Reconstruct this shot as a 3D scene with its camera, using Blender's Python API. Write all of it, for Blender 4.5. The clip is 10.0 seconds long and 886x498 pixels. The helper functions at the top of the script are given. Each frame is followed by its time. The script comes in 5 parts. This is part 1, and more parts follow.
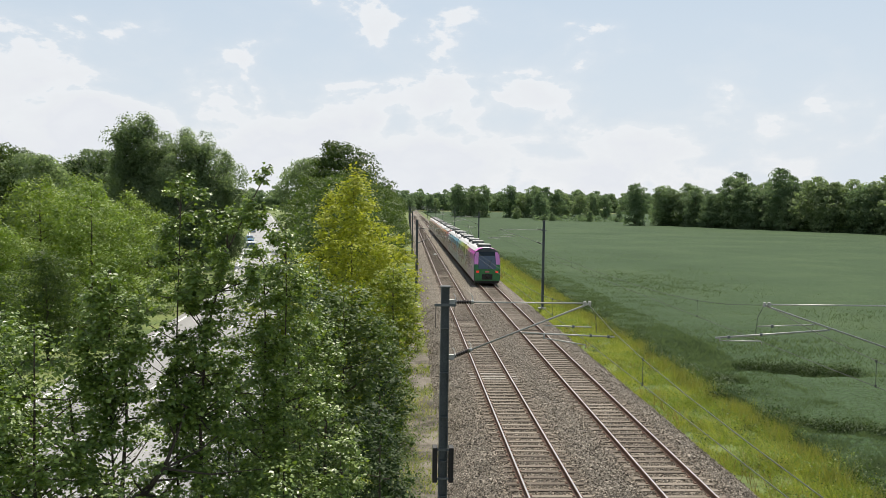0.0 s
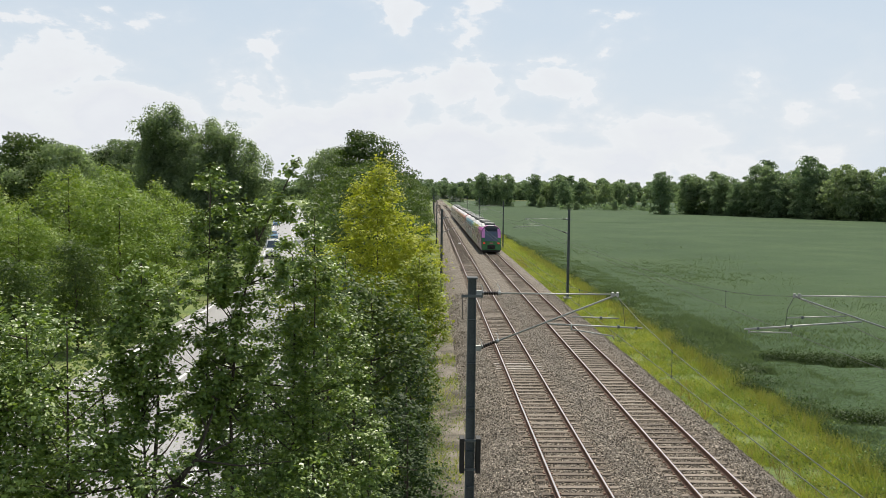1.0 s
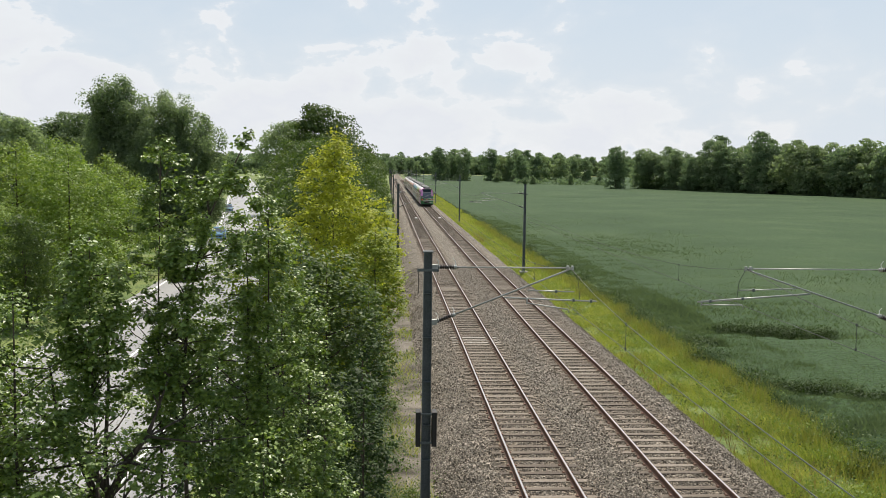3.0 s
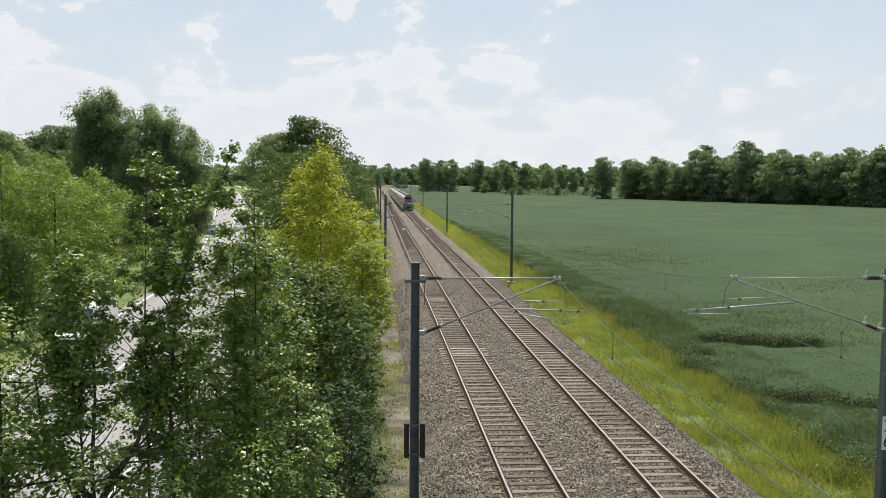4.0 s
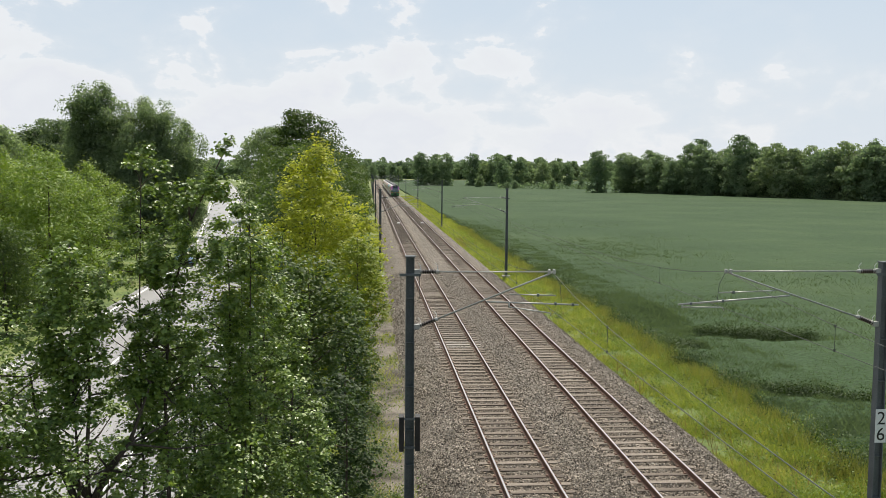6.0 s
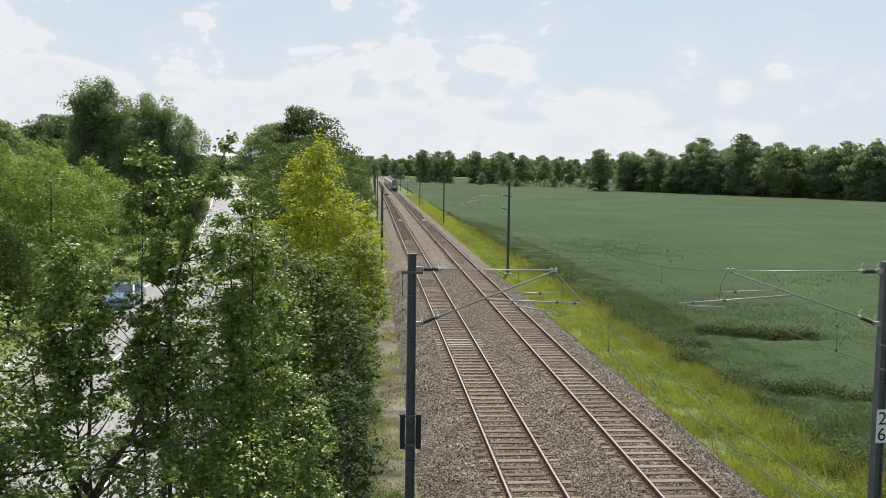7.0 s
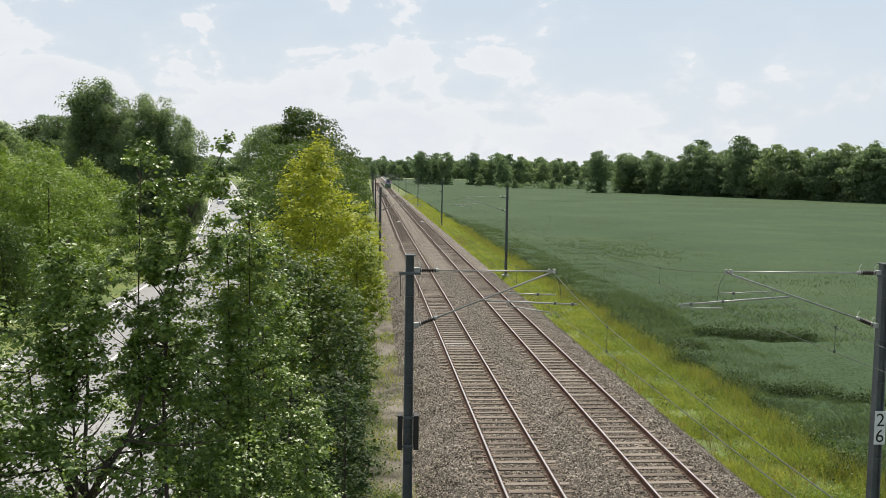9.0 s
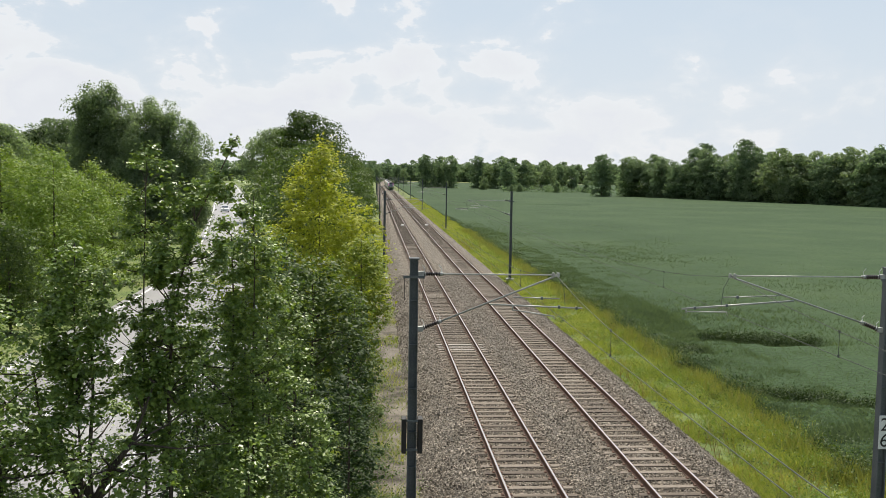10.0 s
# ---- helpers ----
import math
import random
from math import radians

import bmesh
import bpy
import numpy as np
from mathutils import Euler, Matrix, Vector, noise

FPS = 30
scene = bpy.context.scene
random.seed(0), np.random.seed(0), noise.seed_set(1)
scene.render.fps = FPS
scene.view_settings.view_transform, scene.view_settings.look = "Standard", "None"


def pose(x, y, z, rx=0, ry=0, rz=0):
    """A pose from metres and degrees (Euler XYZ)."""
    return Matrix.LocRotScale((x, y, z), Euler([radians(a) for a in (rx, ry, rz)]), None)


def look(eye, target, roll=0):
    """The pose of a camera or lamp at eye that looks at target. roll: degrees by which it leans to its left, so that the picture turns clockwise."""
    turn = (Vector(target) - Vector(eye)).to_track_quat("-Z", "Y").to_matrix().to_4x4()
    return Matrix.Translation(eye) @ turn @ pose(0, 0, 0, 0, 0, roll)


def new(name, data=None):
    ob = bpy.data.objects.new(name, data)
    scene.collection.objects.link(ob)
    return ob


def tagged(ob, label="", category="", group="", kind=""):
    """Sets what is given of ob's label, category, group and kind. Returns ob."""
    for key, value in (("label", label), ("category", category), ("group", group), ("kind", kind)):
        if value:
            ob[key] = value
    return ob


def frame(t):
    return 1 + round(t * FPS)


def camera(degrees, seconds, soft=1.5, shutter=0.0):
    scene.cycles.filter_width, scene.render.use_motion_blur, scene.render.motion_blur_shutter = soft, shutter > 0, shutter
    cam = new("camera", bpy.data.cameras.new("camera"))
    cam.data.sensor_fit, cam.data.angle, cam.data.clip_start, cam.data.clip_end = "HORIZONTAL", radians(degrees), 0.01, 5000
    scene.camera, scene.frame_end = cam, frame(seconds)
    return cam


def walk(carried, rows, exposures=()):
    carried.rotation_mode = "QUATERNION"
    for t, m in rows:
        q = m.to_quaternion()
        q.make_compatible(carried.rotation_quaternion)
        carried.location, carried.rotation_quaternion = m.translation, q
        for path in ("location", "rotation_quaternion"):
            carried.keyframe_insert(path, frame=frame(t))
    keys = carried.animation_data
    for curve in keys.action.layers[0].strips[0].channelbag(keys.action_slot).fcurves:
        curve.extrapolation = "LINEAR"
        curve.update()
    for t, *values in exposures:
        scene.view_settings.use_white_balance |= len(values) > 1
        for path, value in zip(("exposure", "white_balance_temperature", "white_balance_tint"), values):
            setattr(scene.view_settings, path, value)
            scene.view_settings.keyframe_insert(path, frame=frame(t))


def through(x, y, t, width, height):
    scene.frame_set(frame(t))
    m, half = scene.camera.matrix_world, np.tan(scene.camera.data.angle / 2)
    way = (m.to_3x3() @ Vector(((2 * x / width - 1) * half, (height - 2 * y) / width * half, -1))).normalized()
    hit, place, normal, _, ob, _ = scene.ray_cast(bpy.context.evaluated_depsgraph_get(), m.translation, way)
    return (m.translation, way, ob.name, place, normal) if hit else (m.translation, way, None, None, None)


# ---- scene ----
cam = camera(50.0, 10.0, soft=0.8)
walk(cam, [
    (0.0, pose(-4.362, -0.078, 8.409, 87.233, -0.807, -2.146)),
    (0.1, pose(-4.363, -0.079, 8.421, 87.199, -0.922, -1.961)),
    (0.2, pose(-4.365, -0.079, 8.432, 87.159, -1.037, 0.005)),
    (0.3, pose(-4.366, -0.080, 8.444, 87.083, -1.152, 1.142)),
    (0.4, pose(-4.368, -0.080, 8.455, 86.919, -1.267, 1.072)),
    (0.5, pose(-4.369, -0.081, 8.467, 86.815, -1.382, 0.278)),
    (0.6, pose(-4.380, -0.073, 8.464, 86.626, -1.241, -0.438)),
    (0.7, pose(-4.391, -0.065, 8.461, 86.584, -1.100, -0.533)),
    (0.8, pose(-4.401, -0.057, 8.459, 86.560, -0.959, -0.610)),
    (1.0, pose(-4.423, -0.041, 8.453, 86.547, -0.677, -0.696)),
    (1.1, pose(-4.423, -0.034, 8.451, 86.306, -0.675, -0.843)),
    (1.2, pose(-4.422, -0.028, 8.449, 86.012, -0.673, -1.490)),
    (1.3, pose(-4.422, -0.021, 8.447, 85.754, -0.672, -1.896)),
    (1.4, pose(-4.421, -0.015, 8.445, 85.496, -0.670, -2.267)),
    (1.5, pose(-4.421, -0.008, 8.443, 85.318, -0.668, -2.449)),
    (1.6, pose(-4.419, -0.003, 8.444, 84.953, -0.665, -2.513)),
    (1.8, pose(-4.415, 0.007, 8.447, 84.526, -0.660, -2.485)),
    (2.0, pose(-4.411, 0.017, 8.449, 84.334, -0.655, -2.478)),
    (2.5, pose(-4.417, -0.005, 8.440, 84.355, -0.649, -2.456)),
    (2.7, pose(-4.411, 0.005, 8.438, 84.537, -0.701, -2.695)),
    (2.9, pose(-4.405, 0.015, 8.437, 84.850, -0.753, -3.088)),
    (3.0, pose(-4.402, 0.020, 8.436, 85.045, -0.779, -3.306)),
    (4.5, pose(-4.390, -0.031, 8.439, 85.755, -0.405, -4.253)),
    (5.0, pose(-4.390, -0.029, 8.434, 85.769, -0.451, -4.452)),
    (5.5, pose(-4.386, -0.025, 8.434, 85.567, -0.375, -4.407)),
    (7.0, pose(-4.397, -0.022, 8.440, 85.199, -0.764, -4.259)),
    (7.5, pose(-4.390, 0.003, 8.436, 85.207, -0.879, -4.210)),
    (8.0, pose(-4.390, -0.000, 8.428, 85.225, -0.950, -4.204)),
    (8.5, pose(-4.392, -0.023, 8.432, 85.271, -0.927, -4.322)),
    (9.0, pose(-4.391, 0.009, 8.423, 85.292, -0.844, -4.367)),
    (9.5, pose(-4.387, 0.012, 8.425, 85.284, -0.871, -4.265)),
    (10.0, pose(-4.391, -0.024, 8.432, 85.494, -0.901, -4.106)),
])

# ---- world, sun ----
SUN_AZ, SUN_EL = radians(14), radians(61)      # azimuth from +y, positive to +x
sun_dir = Vector((math.sin(SUN_AZ) * math.cos(SUN_EL), math.cos(SUN_AZ) * math.cos(SUN_EL), math.sin(SUN_EL)))
sun = new("sun", bpy.data.lights.new("sun", "SUN"))
sun.data.energy, sun.data.angle, sun.data.color = 5.5, radians(0.6), (1.0, 0.935, 0.82)
sun.matrix_world = look(sun_dir * 200, (0, 0, 0))
world = bpy.data.worlds.new("sky")
scene.world = world
world.use_nodes = True


def link(nt, a, b):
    nt.links.new(a, b)


def node(nt, kind):
    return nt.nodes.new(kind)


def ramp(nt, stops, interp="LINEAR"):
    n = nt.nodes.new("ShaderNodeValToRGB")
    n.color_ramp.interpolation = interp
    els = n.color_ramp.elements
    while len(els) < len(stops):
        els.new(0.5)
    for e, (p, c) in zip(els, stops):
        e.position = p
        e.color = (*c, 1) if len(c) == 3 else c
    return n


def math_node(nt, op, a, b=None, clamp=False):
    n = node(nt, "ShaderNodeMath")
    n.operation, n.use_clamp = op, clamp
    for i, v in enumerate((a, b)):
        if v is None:
            continue
        if isinstance(v, (int, float)):
            n.inputs[i].default_value = v
        else:
            link(nt, v, n.inputs[i])
    return n.outputs[0]


def mix_rgb(nt, fac, a, b, blend="MIX"):
    n = node(nt, "ShaderNodeMix")
    n.data_type, n.blend_type = "RGBA", blend
    for sock, v in ((n.inputs["Factor"], fac), (n.inputs[6], a), (n.inputs[7], b)):
        if isinstance(v, (int, float)):
            sock.default_value = v
        elif isinstance(v, tuple):
            sock.default_value = (*v, 1) if len(v) == 3 else v
        else:
            link(nt, v, sock)
    return n.outputs[2]


def build_sky():
    nt = world.node_tree
    nt.nodes.clear()
    out = node(nt, "ShaderNodeOutputWorld")
    bg = node(nt, "ShaderNodeBackground")
    sky = node(nt, "ShaderNodeTexSky")
    sky.sky_type, sky.sun_disc = "NISHITA", False
    sky.sun_elevation, sky.sun_rotation = SUN_EL, SUN_AZ
    sky.air_density, sky.dust_density, sky.ozone_density = 1.0, 1.6, 1.0
    tc = node(nt, "ShaderNodeTexCoord")
    sep = node(nt, "ShaderNodeSeparateXYZ")
    link(nt, tc.outputs["Generated"], sep.inputs[0])
    x, y, z = sep.outputs
    # direction -> flat cloud layer seen in perspective
    zz = math_node(nt, "ADD", math_node(nt, "MAXIMUM", z, 0.0), 0.10)
    u, v = math_node(nt, "DIVIDE", x, zz), math_node(nt, "DIVIDE", y, zz)
    flat = node(nt, "ShaderNodeCombineXYZ")
    link(nt, u, flat.inputs[0]); link(nt, v, flat.inputs[1])
    veil = node(nt, "ShaderNodeTexNoise")
    veil.inputs["Scale"].default_value, veil.inputs["Detail"].default_value, veil.inputs["Roughness"].default_value = 0.55, 9, 0.58
    link(nt, flat.outputs[0], veil.inputs["Vector"])
    # heaped clouds: upright noise, squeezed towards the horizon
    tall = node(nt, "ShaderNodeCombineXYZ")
    link(nt, math_node(nt, "MULTIPLY", x, 13.0), tall.inputs[0])
    link(nt, math_node(nt, "MULTIPLY", y, 6.0), tall.inputs[1])
    link(nt, math_node(nt, "MULTIPLY", z, 22.0), tall.inputs[2])
    heap = node(nt, "ShaderNodeTexNoise")
    heap.inputs["Scale"].default_value, heap.inputs["Detail"].default_value, heap.inputs["Roughness"].default_value = 0.8, 10, 0.52
    heap.inputs["Distortion"].default_value = 0.15
    link(nt, tall.outputs[0], heap.inputs["Vector"])
    el = node(nt, "ShaderNodeMapRange")
    link(nt, z, el.inputs[0])
    el.inputs[1].default_value, el.inputs[2].default_value, el.inputs[3].default_value, el.inputs[4].default_value = 0.04, 0.19, 0.13, -0.07
    side = math_node(nt, "MULTIPLY", x, -0.30)      # the clouds thin out to the right
    cover = math_node(nt, "ADD", math_node(nt, "ADD", heap.outputs[0], el.outputs[0]), side)
    mask = ramp(nt, [(0.43, (0, 0, 0)), (0.53, (0.4, 0.4, 0.4)), (0.555, (0.85, 0.85, 0.85)), (0.66, (1, 1, 1))])
    link(nt, cover, mask.inputs[0])
    veil_mask = ramp(nt, [(0.36, (0.15, 0.15, 0.15)), (0.75, (0.6, 0.6, 0.6))], "EASE")
    link(nt, math_node(nt, "ADD", veil.outputs[0], side), veil_mask.inputs[0])
    haze = node(nt, "ShaderNodeMapRange")
    link(nt, z, haze.inputs[0])
    haze.inputs[1].default_value, haze.inputs[2].default_value, haze.inputs[3].default_value, haze.inputs[4].default_value = 0.0, 0.27, 1.0, 0.1
    both = math_node(nt, "MAXIMUM", math_node(nt, "MAXIMUM", mask.outputs[0], veil_mask.outputs[0]), haze.outputs[0])
    shade = ramp(nt, [(0.40, (9.0, 9.7, 10.5)), (0.50, (9.5, 10.0, 10.6)), (0.56, (10.7, 10.85, 11.1)), (0.62, (10.1, 10.35, 10.7)), (0.70, (9.6, 9.9, 10.5)), (0.80, (9.9, 10.2, 10.7))])
    link(nt, cover, shade.inputs[0])
    high = node(nt, "ShaderNodeMapRange")       # the haze and the clouds thin out overhead
    link(nt, z, high.inputs[0])
    high.inputs[1].default_value, high.inputs[2].default_value, high.inputs[3].default_value, high.inputs[4].default_value = 0.25, 0.7, 1.0, 0.15
    pale = mix_rgb(nt, math_node(nt, "MULTIPLY", high.outputs[0], 0.6), sky.outputs[0], (7.9, 9.65, 11.3))
    mixed = mix_rgb(nt, math_node(nt, "MULTIPLY", both, high.outputs[0]), pale, shade.outputs[0])
    link(nt, mixed, bg.inputs[0])
    bg.inputs[1].default_value = 0.082
    link(nt, bg.outputs[0], out.inputs[0])


build_sky()
scene.view_settings.exposure = 0.0


# ---- materials ----
def surface(name, stops, rough=0.8, scale=3.0, fine=40.0, fine_amount=0.25, bump=0.0, bump_scale=60.0, metal=0.0,
            spec=0.5, random_object=0.0, rough_var=0.1, stretch=(1, 1, 1)):
    """A procedural surface: colour stops over a broad noise, fine grain on top, fine relief."""
    m = bpy.data.materials.new(name)
    m.use_nodes = True
    nt = m.node_tree
    bsdf = nt.nodes["Principled BSDF"]
    tc = node(nt, "ShaderNodeTexCoord")
    mp = node(nt, "ShaderNodeMapping")
    mp.inputs["Scale"].default_value = stretch
    link(nt, tc.outputs["Object"], mp.inputs[0])
    big = node(nt, "ShaderNodeTexNoise")
    big.inputs["Scale"].default_value, big.inputs["Detail"].default_value, big.inputs["Roughness"].default_value = scale, 6, 0.6
    link(nt, mp.outputs[0], big.inputs["Vector"])
    small = node(nt, "ShaderNodeTexNoise")
    small.inputs["Scale"].default_value, small.inputs["Detail"].default_value = fine, 4
    link(nt, mp.outputs[0], small.inputs["Vector"])
    fac = big.outputs[0]
    if random_object:
        info = node(nt, "ShaderNodeObjectInfo")
        fac = math_node(nt, "ADD", fac, math_node(nt, "MULTIPLY", math_node(nt, "SUBTRACT", info.outputs["Random"], 0.5), random_object))
    rp = ramp(nt, stops)
    link(nt, fac, rp.inputs[0])
    grain = ramp(nt, [(0.3, (1 - fine_amount,) * 3), (0.7, (1 + fine_amount,) * 3)])
    link(nt, small.outputs[0], grain.inputs[0])
    col = mix_rgb(nt, 1.0, rp.outputs[0], grain.outputs[0], "MULTIPLY")
    link(nt, col, bsdf.inputs["Base Color"])
    bsdf.inputs["Metallic"].default_value = metal
    bsdf.inputs["Specular IOR Level"].default_value = spec
    link(nt, math_node(nt, "ADD", math_node(nt, "MULTIPLY", math_node(nt, "SUBTRACT", small.outputs[0], 0.5), rough_var * 2), rough, True), bsdf.inputs["Roughness"])
    if bump:
        hb = node(nt, "ShaderNodeTexNoise")
        hb.inputs["Scale"].default_value, hb.inputs["Detail"].default_value = bump_scale, 5
        link(nt, mp.outputs[0], hb.inputs["Vector"])
        b = node(nt, "ShaderNodeBump")
        b.inputs["Strength"].default_value, b.inputs["Distance"].default_value = 1.0, bump
        link(nt, hb.outputs[0], b.inputs["Height"])
        link(nt, b.outputs[0], bsdf.inputs["Normal"])
    return m


def leaf_material(name, stops, translucent=0.35, rough=0.45, spec=0.5, patch=0.35, patch_scale=0.8, through=(1.25, 1.3, 0.55), each=0.0):
    """Leaves: colour varies from leaf to leaf and from bough to bough; light shines through."""
    m = bpy.data.materials.new(name)
    m.use_nodes = True
    nt = m.node_tree
    bsdf = nt.nodes["Principled BSDF"]
    out = nt.nodes["Material Output"]
    geo = node(nt, "ShaderNodeNewGeometry")
    tc = node(nt, "ShaderNodeTexCoord")
    nz = node(nt, "ShaderNodeTexNoise")
    nz.inputs["Scale"].default_value, nz.inputs["Detail"].default_value = patch_scale, 3
    link(nt, tc.outputs["Object"], nz.inputs["Vector"])
    fac = math_node(nt, "ADD", math_node(nt, "MULTIPLY", geo.outputs["Random Per Island"], 1 - patch), math_node(nt, "MULTIPLY", nz.outputs[0], patch))
    if each:        # whole trees differ from one another
        info = node(nt, "ShaderNodeObjectInfo")
        fac = math_node(nt, "ADD", fac, math_node(nt, "MULTIPLY", math_node(nt, "SUBTRACT", info.outputs["Random"], 0.5), each))
    rp = ramp(nt, stops)
    link(nt, fac, rp.inputs[0])
    link(nt, rp.outputs[0], bsdf.inputs["Base Color"])
    bsdf.inputs["Roughness"].default_value = rough
    bsdf.inputs["Specular IOR Level"].default_value = spec
    tr = node(nt, "ShaderNodeBsdfTranslucent")
    link(nt, mix_rgb(nt, 1.0, rp.outputs[0], through, "MULTIPLY"), tr.inputs[0])
    mx = node(nt, "ShaderNodeMixShader")
    mx.inputs[0].default_value = translucent
    link(nt, bsdf.outputs[0], mx.inputs[1]); link(nt, tr.outputs[0], mx.inputs[2])
    link(nt, mx.outputs[0], out.inputs[0])
    return m


def plain(name, col, rough=0.5, metal=0.0, emit=0.0, spec=0.5):
    m = bpy.data.materials.new(name)
    m.use_nodes = True
    b = m.node_tree.nodes["Principled BSDF"]
    b.inputs["Base Color"].default_value = (*col, 1)
    b.inputs["Roughness"].default_value, b.inputs["Metallic"].default_value = rough, metal
    b.inputs["Specular IOR Level"].default_value = spec
    if emit:
        b.inputs["Emission Color"].default_value = (*col, 1)
        b.inputs["Emission Strength"].default_value = emit
    return m


MEADOW = surface("meadow", [(0.3, (0.075, 0.12, 0.025)), (0.5, (0.12, 0.165, 0.035)), (0.7, (0.19, 0.20, 0.06))], 0.9, 0.25, 7, 0.4, 0.05, 9)
CROP = surface("green_crop", [(0.25, (0.029, 0.058, 0.021)), (0.5, (0.040, 0.074, 0.028)), (0.75, (0.061, 0.097, 0.038))], 0.85, 0.045, 5, 0.4, 0.14, 4.0, spec=0.15)
def ballast_material():
    """Crushed stone: every stone has its own tone; rust and brake dust brown the stones along the rails."""
    m = bpy.data.materials.new("ballast")
    m.use_nodes = True
    nt = m.node_tree
    bsdf = nt.nodes["Principled BSDF"]
    tc = node(nt, "ShaderNodeTexCoord")
    cell = node(nt, "ShaderNodeTexVoronoi")
    cell.inputs["Scale"].default_value = 21
    link(nt, tc.outputs["Object"], cell.inputs["Vector"])
    tone = ramp(nt, [(0.0, (0.026, 0.021, 0.015)), (0.35, (0.098, 0.083, 0.062)), (0.7, (0.195, 0.168, 0.13)), (1.0, (0.46, 0.405, 0.33))])
    sepc = node(nt, "ShaderNodeSeparateColor")
    link(nt, cell.outputs["Color"], sepc.inputs[0])
    link(nt, sepc.outputs[0], tone.inputs[0])
    big = node(nt, "ShaderNodeTexNoise")
    big.inputs["Scale"].default_value, big.inputs["Detail"].default_value = 0.7, 6
    link(nt, tc.outputs["Object"], big.inputs["Vector"])
    wide = ramp(nt, [(0.3, (0.75, 0.74, 0.72)), (0.7, (1.2, 1.2, 1.22))])
    link(nt, big.outputs[0], wide.inputs[0])
    col = mix_rgb(nt, 1.0, tone.outputs[0], wide.outputs[0], "MULTIPLY")
    sep = node(nt, "ShaderNodeSeparateXYZ")
    link(nt, tc.outputs["Object"], sep.inputs[0])
    d0 = math_node(nt, "ABSOLUTE", math_node(nt, "SUBTRACT", math_node(nt, "ABSOLUTE", sep.outputs[0]), 0.7535))
    d1 = math_node(nt, "ABSOLUTE", math_node(nt, "SUBTRACT", math_node(nt, "ABSOLUTE", math_node(nt, "SUBTRACT", sep.outputs[0], 4.0)), 0.7535))
    near = node(nt, "ShaderNodeMapRange")
    near.inputs[1].default_value, near.inputs[2].default_value, near.inputs[3].default_value, near.inputs[4].default_value = 0.1, 1.1, 0.42, 0.0
    link(nt, math_node(nt, "ADD", math_node(nt, "MINIMUM", d0, d1), math_node(nt, "MULTIPLY", big.outputs[0], 0.4)), near.inputs[0])
    rust = mix_rgb(nt, 1.0, tone.outputs[0], (1.0, 0.80, 0.60), "MULTIPLY")
    link(nt, mix_rgb(nt, near.outputs[0], col, rust), bsdf.inputs["Base Color"])
    bsdf.inputs["Roughness"].default_value = 0.9
    bump = node(nt, "ShaderNodeBump")
    bump.inputs["Distance"].default_value = 0.05
    bump.invert = True
    link(nt, cell.outputs["Distance"], bump.inputs["Height"])
    link(nt, bump.outputs[0], bsdf.inputs["Normal"])
    return m


BALLAST = ballast_material()
STONE = leaf_material("ballast_stone", [(0.0, (0.045, 0.038, 0.030)), (0.4, (0.155, 0.133, 0.105)), (0.75, (0.30, 0.262, 0.212)), (1.0, (0.56, 0.51, 0.43))], 0.0, 0.9, 0.3, patch=0.15, patch_scale=1.0)
GRAVEL = surface("pale_gravel", [(0.38, (0.055, 0.047, 0.032)), (0.5, (0.14, 0.122, 0.095)), (0.62, (0.22, 0.195, 0.16))], 0.95, 0.8, 18, 0.5, 0.03, 22)
SLEEPER = surface("weathered_sleeper", [(0.3, (0.10, 0.078, 0.058)), (0.5, (0.15, 0.12, 0.09)), (0.7, (0.225, 0.188, 0.148))], 0.85, 1.5, 30, 0.4, 0.008, 40, random_object=0.5, stretch=(0.4, 3, 3))
RAIL_RUST = surface("rusty_rail", [(0.3, (0.125, 0.066, 0.043)), (0.7, (0.20, 0.115, 0.078))], 0.8, 3, 40, 0.25)
RAIL_TOP = surface("polished_rail_head", [(0.3, (0.50, 0.47, 0.44)), (0.7, (0.66, 0.63, 0.60))], 0.3, 4, 60, 0.1, metal=1.0)
ASPHALT = surface("pale_asphalt", [(0.3, (0.24, 0.235, 0.235)), (0.7, (0.31, 0.305, 0.30))], 0.5, 0.35, 60, 0.2, 0.004, 120, stretch=(1, 0.15, 1))
PAINT_WHITE = surface("road_paint", [(0.3, (0.68, 0.68, 0.66)), (0.7, (0.82, 0.82, 0.80))], 0.55, 1.5, 40, 0.12)
MAST = surface("painted_mast_steel", [(0.3, (0.085, 0.10, 0.105)), (0.7, (0.14, 0.16, 0.165))], 0.6, 1.2, 30, 0.2, spec=0.3)
GALV = surface("galvanised_steel", [(0.3, (0.30, 0.31, 0.30)), (0.7, (0.46, 0.47, 0.45))], 0.5, 6, 50, 0.12, metal=0.35)
CONCRETE = surface("concrete", [(0.3, (0.30, 0.29, 0.27)), (0.7, (0.44, 0.43, 0.40))], 0.9, 2.5, 40, 0.2, 0.004, 60)
INSULATOR = plain("dark_porcelain", (0.035, 0.026, 0.024), 0.3)
WIRE = plain("dark_wire", (0.07, 0.08, 0.07), 0.7)
BLACK = surface("black_paint", [(0.3, (0.010, 0.010, 0.011)), (0.7, (0.022, 0.022, 0.022))], 0.6, 4, 40, 0.2)
SIGN = surface("enamel_sign", [(0.3, (0.62, 0.65, 0.66)), (0.7, (0.74, 0.76, 0.76))], 0.4, 4, 40, 0.06)
